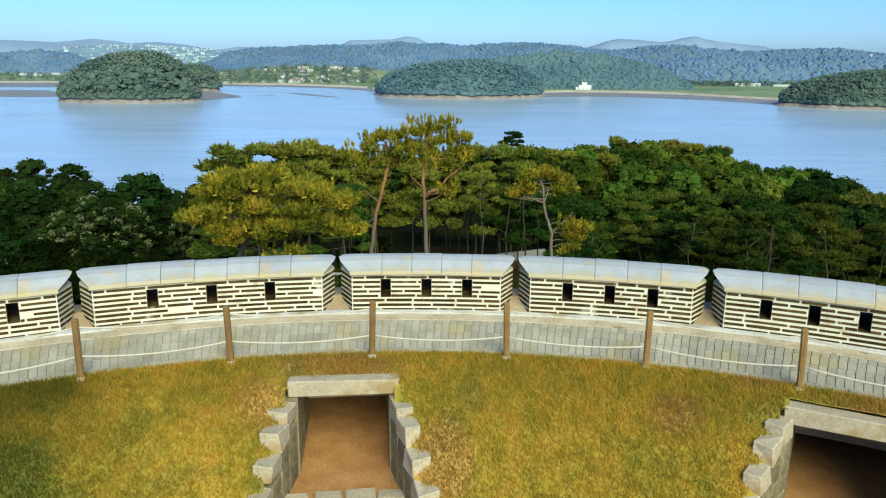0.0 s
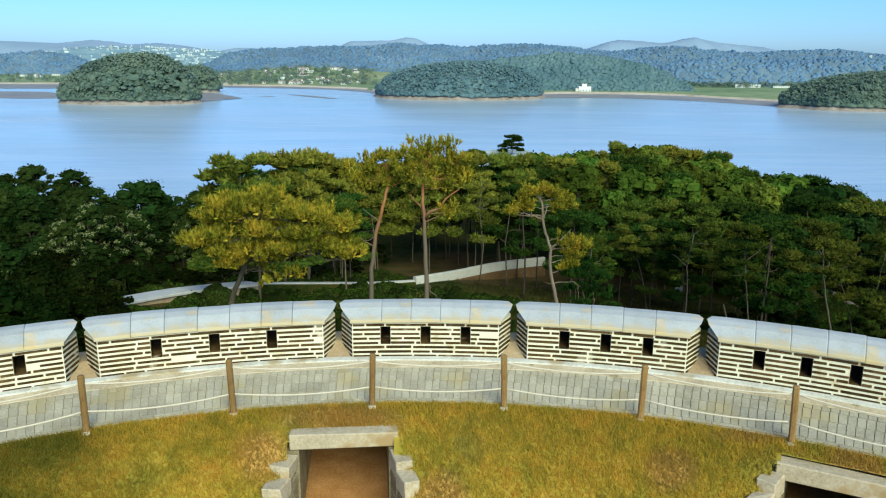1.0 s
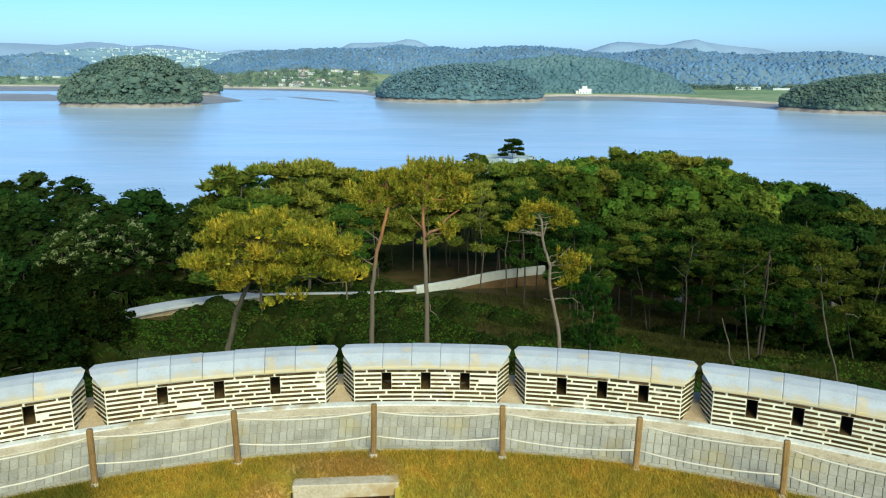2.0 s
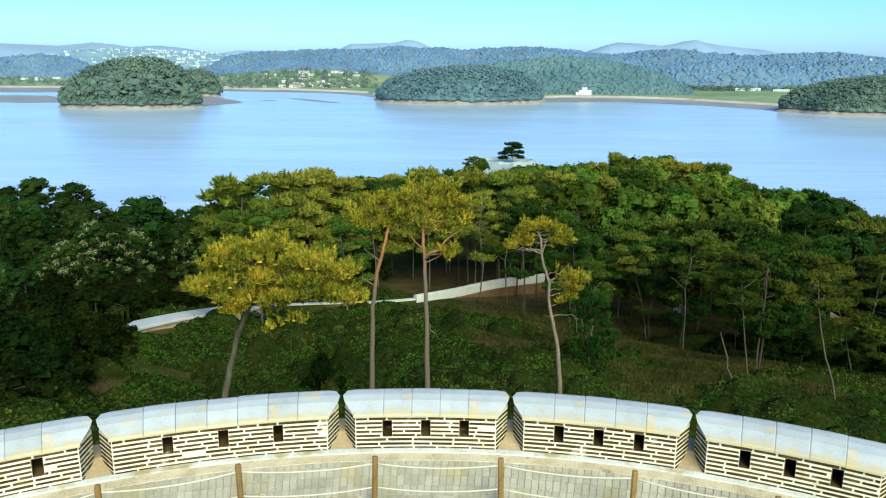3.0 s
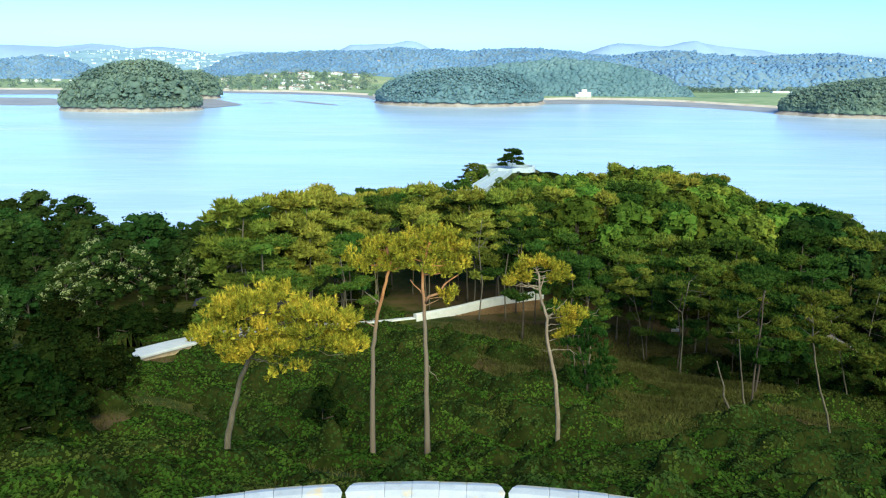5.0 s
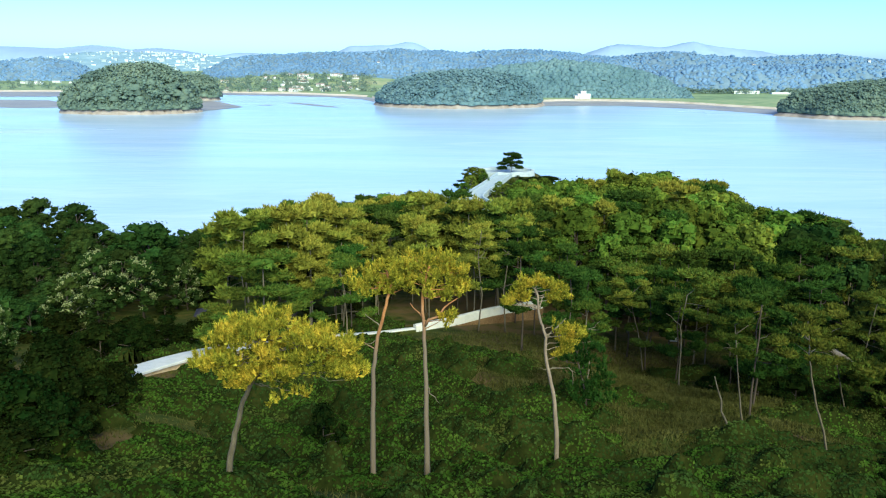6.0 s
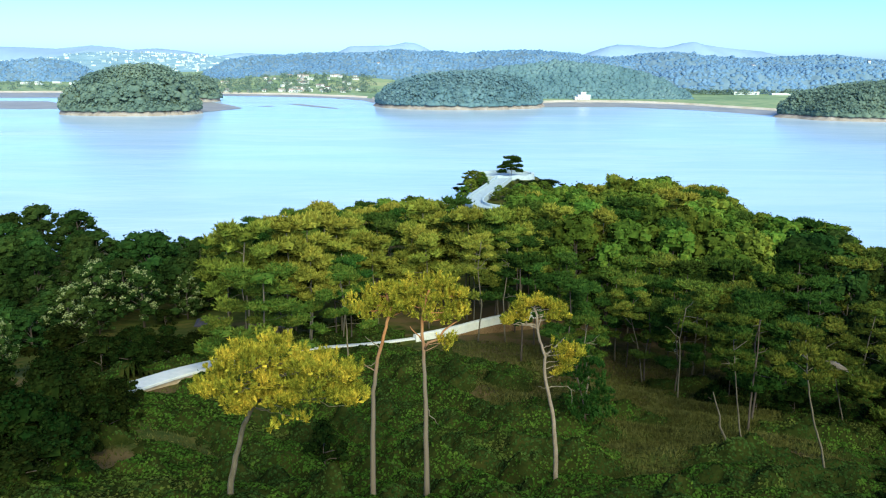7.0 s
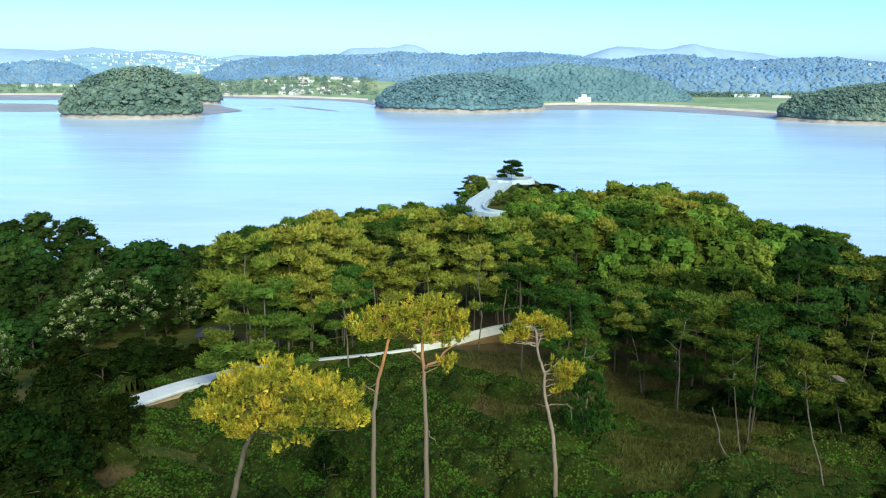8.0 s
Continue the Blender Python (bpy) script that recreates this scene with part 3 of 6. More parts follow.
def gap(r):
    """Half the width of an embrasure, in metres: splayed inwards and outwards from its throat."""
    return float(np.interp(r, [17.7, 17.85, 18.42, 18.55, 19.3], [0.33, 0.31, 0.075, 0.075, 0.32]))


def cap_gap(r):
    """Half the width of the slit between the copings, which nearly meet over the throat."""
    return float(np.interp(r, [17.7, 17.78, 18.3, 18.55, 19.3], [0.30, 0.27, 0.035, 0.035, 0.28]))


def span(a0, a1, q, r, lo, hi, gap=gap):
    """The angle at share q of a merlon between two embrasures, at radius r; lo, hi: whether that end is splayed."""
    if q <= 0.0001:
        return a0 + math.degrees(gap(r) / r) * lo
    if q >= 0.9999:
        return a1 - math.degrees(gap(r) / r) * hi
    b0, b1 = a0 + math.degrees(0.31 / R_FACE), a1 - math.degrees(0.31 / R_FACE)
    return b0 + (b1 - b0) * q


BRICK_V, BRICK_F = bevel_box(1, 1, 1, 0.06)
BRICK = mesh_of("brick", BRICK_V, BRICK_F, M_BRICK)


def merlon(a0, a1, stones, holes, detailed, label):
    """A brick merlon with a granite coping, loopholes through it and splayed ends."""
    rng = random.Random(int(a0 * 10))
    root = thing("merlon", polar(18.5, (a0 + a1) / 2, Z_FOOT), label, "merlon", "merlons of the fort wall", turn=-(a0 + a1) / 2)
    inv = root.matrix_basis.inverted()
    loc = lambda p: tuple(inv @ Vector(p))
    radii = (R_FACE, 18.42, 18.55, R_BACK)
    cuts = [0.0]
    wide = math.degrees(0.11 / R_FACE)
    base0, base1 = span(a0, a1, 0, R_FACE, 1, 1), span(a0, a1, 1, R_FACE, 1, 1)
    for h in holes:
        cuts += [(h - wide - base0) / (base1 - base0), (h + wide - base0) / (base1 - base0)]
    cuts.append(1.0)
    z_lo, z_hi = 0.62, 1.03
    pieces = []

    def block(q0, q1, z0, z1):
        steps = max(1, int((q1 - q0) * (a1 - a0) / 1.5))
        for s in range(steps):
            u0, u1 = q0 + (q1 - q0) * s / steps, q0 + (q1 - q0) * (s + 1) / steps
            v = []
            for z in (z0, z1):
                for u in (u0, u1):
                    v += [loc(polar(r, span(a0, a1, u, r, 1, 1), z)) for r in radii]
            f = [(0, 1, 5, 4), (1, 2, 6, 5), (2, 3, 7, 6), (8, 12, 13, 9), (9, 13, 14, 10), (10, 14, 15, 11)]
            f += [(0, 4, 12, 8), (3, 11, 15, 7)]
            if s == 0:
                f += [(0, 8, 9, 1), (1, 9, 10, 2), (2, 10, 11, 3)]
            if s == steps - 1:
                f += [(4, 5, 13, 12), (5, 6, 14, 13), (6, 7, 15, 14)]
            pieces.append((v, f))

    for i in range(len(cuts) - 1):
        if i % 2 == 0:
            block(cuts[i], cuts[i + 1], Z_FOOT - 0.6, Z_BRICK)
        else:
            block(cuts[i], cuts[i + 1], Z_FOOT - 0.6, z_lo)
            block(cuts[i], cuts[i + 1], z_hi, Z_BRICK)
    bm = bmesh.new()
    v, f = joined(pieces)
    bv = [bm.verts.new(q) for q in v]
    for q in f:
        bm.faces.new([bv[i] for i in q])
    bmesh.ops.remove_doubles(bm, verts=bm.verts[:], dist=0.0005)
    bmesh.ops.recalc_face_normals(bm, faces=bm.faces[:])
    body = bpy.data.meshes.new("wall_body")
    bm.to_mesh(body)
    bm.free()
    body.materials.append(M_MORTAR)
    part("wall_body", body, root, "cream lime mortar core")
    # coping stones
    prof = [(17.80, 1.125), (17.775, 1.14), (17.775, 1.20), (17.79, 1.212), (18.22, 1.345), (18.52, 1.37), (18.85, 1.335), (19.22, 1.19), (19.26, 1.125)]
    for s in range(stones):
        q0, q1 = s / stones, (s + 1) / stones
        dz = rng.uniform(-0.012, 0.012)
        verts, faces = [], []
        k = len(prof)
        rows = 5
        for i in range(rows):
            u = q0 + (q1 - q0) * (0, 0.03, 0.5, 0.97, 1)[i]
            u += 0.0009 * ((i == 0 and s > 0) - (i == 4 and s < stones - 1))
            shrink = 0.007 if i in (0, 4) else 0
            for r, z in prof:
                rr = r + (0.6 * shrink if r < R_CREST else -0.6 * shrink)
                verts.append(loc(polar(rr, span(a0, a1, u, r, 1, 1, cap_gap), z + dz - (shrink if z > 1.13 else 0))))
        for i in range(rows - 1):
            for j in range(k - 1):
                faces.append((i * k + j, i * k + j + 1, (i + 1) * k + j + 1, (i + 1) * k + j))
            faces.append((i * k + k - 1, i * k, (i + 1) * k, (i + 1) * k + k - 1))
        faces.append(tuple(range(k))[::-1])
        faces.append(tuple(range((rows - 1) * k, rows * k)))
        part("coping_stone", mesh_of("coping_stone", verts, faces, M_COPING), root)
    if not detailed:
        return root
    # dark brick linings, added so the loopholes look shaded inside
    for h in holes:
        for side in (-1, 1):
            v = [loc(polar(r, h + side * math.degrees((0.11 - e) / R_FACE), z)) for z in (z_lo, z_hi) for r in (R_FACE + 0.01, R_BACK) for e in (0, 0.012)]
            part("loophole_cheek", mesh_of("loophole_cheek", v, [(0, 1, 3, 2), (4, 6, 7, 5), (0, 4, 5, 1), (2, 3, 7, 6), (0, 2, 6, 4), (1, 5, 7, 3)], M_BRICK), root)
        for z0, z1, nm in ((z_lo, z_lo + 0.012, "loophole_sill"), (z_hi - 0.012, z_hi, "loophole_head")):
            v = [loc(polar(r, h + side * math.degrees(0.097 / R_FACE), z)) for z in (z0, z1) for r in (R_FACE + 0.01, R_BACK) for side in (-1, 1)]
            part(nm, mesh_of(nm, v, [(0, 1, 3, 2), (4, 6, 7, 5), (0, 4, 5, 1), (2, 3, 7, 6), (0, 2, 6, 4), (1, 5, 7, 3)], M_BRICK), root)
    # courses of brick along the inner face and the two splayed ends
    COURSES = 8
    course = (Z_BRICK - Z_FOOT) / COURSES
    for c in range(COURSES):
        z = Z_FOOT + (c + 0.19) * course
        high = course * rng.uniform(0.46, 0.58)
        # inner face
        total = radians(base1 - base0) * R_FACE
        pos = -0.30 * (0.5 if c % 2 else 0.05) - rng.uniform(0, 0.04)
        while pos < total:
            ln = rng.choice((0.42, 0.55, 0.7, 0.85)) * rng.uniform(0.9, 1.1)
            s0, s1 = max(pos, 0.0) + 0.02, min(pos + ln, total) - 0.02
            pos += ln
            runs = [(s0, s1)]
            for h in holes:
                if z + high > z_lo - 0.01 and z < z_hi + 0.01:
                    m0, m1 = radians(h - wide - base0) * R_FACE - 0.005, radians(h + wide - base0) * R_FACE + 0.005
                    nxt = []
                    for p0, p1 in runs:
                        if p1 <= m0 or p0 >= m1:
                            nxt.append((p0, p1))
                        else:
                            nxt += [(p0, m0), (m1, p1)]
                    runs = nxt
            for p0, p1 in runs:
                if p1 - p0 > 0.05 and (p1 - p0 > 0.5 or rng.random() > 0.04):
                    a = base0 + math.degrees((p0 + p1) / 2 / R_FACE)
                    wm = pose(*polar(R_FACE + 0.012 + rng.uniform(-0.003, 0.002), a, z), 0, 0, -a) @ Matrix.Diagonal((p1 - p0, 0.05, high * rng.uniform(0.86, 1.06), 1))
                    part("brick", BRICK, root, m=inv @ wm)
        # splayed ends
        for end in (0, 1):
            p0 = Vector(polar(R_FACE, span(a0, a1, end, R_FACE, 1, 1), z))
            p1 = Vector(polar(18.42, span(a0, a1, end, 18.42, 1, 1), z))
            d = p1 - p0
            for u0, u1 in (((0.0, 0.5), (0.53, 0.98)) if c % 2 else ((0.0, 0.24), (0.27, 0.98))):
                mid = p0 + d * (u0 + u1) / 2
                inward = Vector((d.y, -d.x, 0)).normalized() * (-0.012 if end else 0.012)
                wm = pose(*(mid + inward), 0, 0, math.degrees(math.atan2(d.y, d.x))) @ Matrix.Diagonal((d.length * (u1 - u0), 0.05, high, 1))
                part("brick", BRICK, root, m=inv @ wm)
    return root


GAPS = [-47.9, -35.3, -22.7, -6.11, 6.12, 18.78, 31.3, 43.9]
STONES = {-22.7: 7}
LABEL = "cream-mortared dark brick merlon with rounded granite coping and loopholes"
for a0, a1 in zip(GAPS, GAPS[1:]):
    mid = (a0 + a1) / 2
    holes = (-18.12, -14.4, -10.61) if a0 == -22.7 else (mid - 2.8, mid, mid + 2.8)
    merlon(a0, a1, STONES.get(a0, 5), holes, abs(mid) < 45, LABEL)
rest = np.linspace(43.9, 360 - 47.9, 22)
for a0, a1 in zip(rest, rest[1:]):
    merlon(float(a0), float(a1), 5, (), False, "mortared brick merlon with rounded granite coping")

# base of the wall, sills of the embrasures and the sandy strip at its foot
tagged(part("wall_ring", mesh_of("wall_ring", *ring_strip([(17.7, -1.6), (17.7, 0.295), (17.84, 0.31), (18.45, 0.50), (19.2, 0.45), (19.25, -0.2), (20.2, -6.5)], 0, 360, 2.0), M_SAND)), "sandy rubble base of the round fort wall", "wall", kind="structure")
foot = part("wall_footing", mesh_of("wall_footing", *ring_strip([(17.69, 0.24), (17.69, 0.335), (17.80, 0.345), (17.86, 0.345)], -60, 60, 1.0), M_LIME))
tagged(foot, "pale lime-washed footing course of the fort wall", "footing", kind="structure")

# grassy bank inside the wall
NICHES = ((-5.55, 15.22), (27.5, 15.5))  # bearing of the gun-room openings, radius of the lintel's face
SLOPE = [(4.0, -3.0), (10.0, -2.9), (11.5, -2.7), (12.3, -2.35), (13.3, -1.62), (14.0, -1.08), (14.5, -0.70), (14.9, -0.46), (15.3, -0.25), (15.7, -0.10), (16.0, -0.03), (16.36, 0.0)]
bank_v, bank_f = [], []
step_a, step_r = 0.5, 0.25
rs = np.arange(4.0, 16.37, step_r)
na = int(360 / step_a)
hr, hz = zip(*SLOPE)


def bank_z(r, a):
    dip = 0.0
    for c, r0 in NICHES:
        off = abs((a - c + 180) % 360 - 180) * math.pi / 180 * r
        if r < r0 and off < 2.6:
            dip += 0.20 * math.exp(-((off - 1.0) / 0.42) ** 2) * min(1, (r0 - r) / 0.3)
    return float(np.interp(r, hr, hz)) - dip + 0.035 * noise.noise(Vector((r * 0.9, a * 0.25, 0))) * (1 if r < 16 else 0.2)


def in_niche(r, a, grow=0.0):
    for c, r0 in NICHES:
        off = abs(radians(a - c) * r)
        if 10.4 < r < r0 + 0.2 + grow and off < 0.98 + 0.22 * max(0, r0 - r) + grow:
            return True
    return False


for i in range(na):
    for r in rs:
        bank_v.append(polar(r, i * step_a, bank_z(r, i * step_a)))
k = len(rs)
for i in range(na):
    for j in range(k - 1):
        if not in_niche(rs[j] + step_r / 2, ((i + 0.5) * step_a + 180) % 360 - 180):
            i2 = (i + 1) % na
            bank_f.append((i * k + j, i2 * k + j, i2 * k + j + 1, i * k + j + 1))
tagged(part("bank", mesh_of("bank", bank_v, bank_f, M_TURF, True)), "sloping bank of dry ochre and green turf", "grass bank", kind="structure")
yard = ring_strip([(0.01, -3.02), (4.2, -3.02)], 0, 360, 6)
tagged(part("courtyard", mesh_of("courtyard", *yard, M_SAND)), "flat sandy courtyard inside the fort", "floor", kind="structure")

# gun-room openings
Z_ROOM = -2.0
for c, r0 in NICHES:
    root = thing("gun_room_opening", polar(r0, c, Z_ROOM), "stone-framed opening in the grass bank with a heavy granite lintel", "opening", "openings of the gun rooms", turn=-c)
    rng = random.Random(int(c * 7) + 5)
    # own axes: x along the bank, y outwards, z up from the floor
    v, f = bevel_box(2.03, 0.30, 0.31, 0.02, rng, 0.018)
    part("lintel", mesh_of("lintel", v, f, M_GRANITE), root, "long weathered granite lintel", pose(0, 0.15, 1.54))
    floor = [(-1.75, -4.2, -0.35), (1.75, -4.2, -0.35), (1.1, -1.2, -0.03), (0.84, 0.2, 0.0), (0.84, 4.2, 0.04), (-0.84, 4.2, 0.04), (-0.84, 0.2, 0.0), (-1.1, -1.2, -0.03), (-2.1, -5.1, -1.1), (2.1, -5.1, -1.1)]
    part("earth_floor", mesh_of("earth_floor", floor, [(8, 9, 1, 0), (0, 1, 2, 7), (2, 3, 6, 7), (3, 4, 5, 6)], M_DIRT), root, "trodden brown earth floor")
    room = joined([box(-1.2, -0.84, 0.02, 4.2, -0.1, 1.54), box(0.84, 1.2, 0.02, 4.2, -0.1, 1.54), box(-1.2, 1.2, 4.2, 4.4, -0.1, 1.54), box(-1.2, 1.2, 0.31, 4.4, 1.545, 1.70)])
    part("chamber", mesh_of("chamber", *room, M_JAMB), root, "dark-lined chamber behind the opening")
    # splayed wing walls whose tops step down with the bank
    for side in (-1, 1):
        for s in range(5):
            y1, y0 = 0.0 - 0.47 * s, -0.47 - 0.47 * s
            top = float(np.interp(r0 + y1 * 0.6 + y0 * 0.4, hr, hz)) - Z_ROOM - 0.02 - 0.08 * (s == 0)
            if top < 0.2:
                continue
            xm = 0.86 + 0.22 * (0.235 + 0.47 * s)
            wide_ = 0.34 + rng.uniform(-0.03, 0.04)
            cap_ = min(0.36, top * 0.6)
            v, f = bevel_box(wide_, 0.50, cap_, 0.018, rng, 0.035)
            part("stone_block", mesh_of("stone_block", v, f, M_GRANITE), root, m=pose(side * (xm + wide_ / 2), (y0 + y1) / 2, top - cap_, 0, 0, side * 11.5))
            low = top - cap_ - 0.01
            n_ = max(1, int(round(low / 0.36)))
            for k in range(n_):
                v, f = bevel_box(0.34, 0.478, low / n_ - 0.003, 0.012, rng, 0.016)
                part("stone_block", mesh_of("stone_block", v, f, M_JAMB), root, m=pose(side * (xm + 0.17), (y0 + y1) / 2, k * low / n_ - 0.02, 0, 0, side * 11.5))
    for s in range(8):
        v, f = bevel_box(rng.uniform(0.42, 0.62), rng.uniform(0.3, 0.42), 0.14, 0.03, rng, 0.03)
        part("paving_stone", mesh_of("paving_stone", v, f, M_GRANITE), root, m=pose((s % 4 - 1.5) * 0.58, -0.85 - 0.42 * (s // 4), -0.115 - 0.02 * (s // 4), 0, 0, rng.uniform(-8, 8)))

# rope fence along the bank
fence = thing("rope_fence", polar(16.1, 1, 0), "brown wooden posts with two white ropes along the path", "fence")
inv = fence.matrix_basis.inverted()
POSTS = [-50.5, -41.1, -31.8, -22.45, -13.14, -3.63, 5.70, 15.03, 24.54, 33.9, 43.3, 52.6]
post_v, post_f = bevel_box(0.115, 0.115, 1.2, 0.025)
POST = mesh_of("post", post_v, post_f, M_POST)
foot_v, foot_f = bevel_box(0.17, 0.17, 0.09, 0.03)
FOOTING = mesh_of("footing", foot_v, foot_f, M_CONCRETE)
rng = random.Random(4)
heads = []
for a in POSTS:
    m_ = pose(*polar(16.08, a, -0.08), rng.uniform(-1.5, 1.5), rng.uniform(-2, 2), -a + rng.uniform(-8, 8))
    p_ = part("post", POST, fence, m=inv @ m_)
    part("footing", FOOTING, p_, "small pale concrete footing", pose(0, 0, 0.03))
    heads.append(m_)
for h0, h1 in zip(heads, heads[1:]):
    for z, sag in ((1.04, 0.09), (0.50, 0.09)):
        p0, p1 = h0 @ Vector((0, 0, z)), h1 @ Vector((0, 0, z))
        pts = [inv @ (p0.lerp(p1, i / 10) - Vector((0, 0, sag * 4 * (i / 10) * (1 - i / 10)))) for i in range(11)]
        part("rope", mesh_of("rope", *tube(pts, [0.017] * 11, 6), M_ROPE, True), fence)


# ---- trees ----
def limb(rng, start, end, r0, r1, bend=0.12, n_=6, sides=6):
    start, end = Vector(start), Vector(end)
    ln = (end - start).length
    pts, off = [], Vector((0, 0, 0))
    for i in range(n_):
        q = i / (n_ - 1)
        if 0 < i < n_ - 1:
            off = Vector((rng.uniform(-1, 1), rng.uniform(-1, 1), rng.uniform(-0.5, 0.5))) * ln * bend * 0.5
        else:
            off = Vector((0, 0, 0))
        pts.append(start.lerp(end, q) + off)
    return tube(pts, [r0 + (r1 - r0) * i / (n_ - 1) for i in range(n_)], sides)


def pad_points(g, centre, rx, ry, rz, count, under=0.25):
    """Places and outward ways on a flattened clump of foliage, thin underneath."""
    d = unit(g.normal(0, 1, (count, 3)))
    d[:, 2] = np.where(d[:, 2] < 0, d[:, 2] * under, d[:, 2])
    lump = 1 + 0.22 * np.sin(5 * d[:, :1] + 3 * centre[0]) * np.cos(4 * d[:, 1:2] + centre[1])
    q = d * np.array([rx, ry, rz]) * lump * g.uniform(0.55, 1.0, (count, 1)) ** 0.5
    way = unit(d * np.array([1 / rx, 1 / ry, 1 / rz]) * min(rx, rz))
    return q + np.array(centre), way


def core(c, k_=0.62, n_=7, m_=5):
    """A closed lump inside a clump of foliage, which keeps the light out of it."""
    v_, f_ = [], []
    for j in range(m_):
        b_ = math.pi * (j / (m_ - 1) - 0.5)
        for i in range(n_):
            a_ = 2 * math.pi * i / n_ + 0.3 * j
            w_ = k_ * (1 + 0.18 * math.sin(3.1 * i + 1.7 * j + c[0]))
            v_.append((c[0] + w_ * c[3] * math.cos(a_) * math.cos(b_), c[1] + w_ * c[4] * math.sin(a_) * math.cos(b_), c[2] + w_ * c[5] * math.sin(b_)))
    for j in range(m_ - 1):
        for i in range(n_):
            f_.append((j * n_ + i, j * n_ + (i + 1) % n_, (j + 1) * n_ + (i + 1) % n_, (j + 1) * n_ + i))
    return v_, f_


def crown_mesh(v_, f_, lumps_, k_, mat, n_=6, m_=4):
    """Foliage with closed lumps inside its clumps, added to keep light out."""
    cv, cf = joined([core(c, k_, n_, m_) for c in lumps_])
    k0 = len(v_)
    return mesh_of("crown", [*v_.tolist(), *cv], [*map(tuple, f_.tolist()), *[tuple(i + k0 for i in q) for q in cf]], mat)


def pine(name, place, trunk, pads, branches, crown_mat, bark, label, seed, tuft=0.30, density=26, width=0.06, fan=6, dead=(), group="", thick=0.0):
    """A pine: a bent tapered trunk through the given points, limbs to its foliage pads, and needle tufts."""
    rng, g = random.Random(seed), np.random.default_rng(seed)
    root = thing(name, place, label, "tree", group)
    pts = [Vector(p) for p in trunk]
    fine, radii = [], []
    r0 = (0.011 * pts[-1].z + 0.035 if not group else 0.0062 * pts[-1].z + 0.03) + thick
    for i in range(len(pts) - 1):
        for k_ in range(4):
            q = k_ / 4
            p = pts[i].lerp(pts[i + 1], q) + Vector((rng.uniform(-1, 1), rng.uniform(-1, 1), 0)) * 0.025
            fine.append(p)
    fine.append(pts[-1])
    top = pts[-1].z
    radii = [max(0.05, r0 * (1 - 0.62 * p.z / top)) * (1.25 if p.z < 0.2 else 1) for p in fine]
    pieces = [tube(fine, radii, 5 if group else 9)]
    pad_list = []
    for k_, (px, py, pz, rx, ry, rz) in enumerate(pads):
        pad_list.append((px, py, pz, rx, ry, rz))
        if k_ % (14 if group else 6):
            continue
        near = min(fine, key=lambda p: abs(p.z - (pz - 0.35 * max(rx, 0.6))) + 0.3 * math.hypot(p.x - px, p.y - py))
        pieces.append(limb(rng, near, (px, py, pz - rz * 0.4), 0.04, 0.012, 0.16, 4, 4) if group else limb(rng, near, (px, py, pz - rz * 0.5), 0.035, 0.01, 0.16))
    for b_ in branches:
        pieces.append(limb(rng, b_[0], b_[1], b_[2], b_[2] * 0.35, 0.14))
    part("trunk", mesh_of("trunk", *joined(pieces), bark, True), root)
    if dead:
        for d0, d1, w in dead:
            part("dead_branch", mesh_of("dead_branch", *limb(rng, d0, d1, w, w * 0.3, 0.2), M_BARK, True), root, "bare grey dead branch")
    ats, ways, outs = [], [], []
    for (px, py, pz, rx, ry, rz) in pad_list:
        count = int(density * (rx * ry + rz * (rx + ry)) * 1.6) + 12
        a, w = pad_points(g, (px, py, pz), rx, ry, rz, count)
        ats.append(a)
        ways.append(w * 0.7 + np.array([0, 0, 0.75]))
        outs.append(w)
    at, way = np.concatenate(ats), np.concatenate(ways)
    out, way = np.concatenate(outs), unit(way)
    if not group:  # needles along upright shoots
        keep = g.random(len(at)) < 0.42
        shoot = unit(way[keep] * 0.5 + np.array([0, 0, 1.0])) * g.uniform(0.1, 0.42, (int(keep.sum()), 1))
        at = (at[keep][:, None] + shoot[:, None] * np.linspace(0, 1, 6)[None, :, None]).reshape(-1, 3)
        way, out = np.repeat(way[keep], 6, 0), np.repeat(out[keep], 6, 0)
    v, f = blades(g, at, way, tuft, width, fan, 0.4, out)
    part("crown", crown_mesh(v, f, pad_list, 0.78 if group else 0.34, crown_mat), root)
    return root


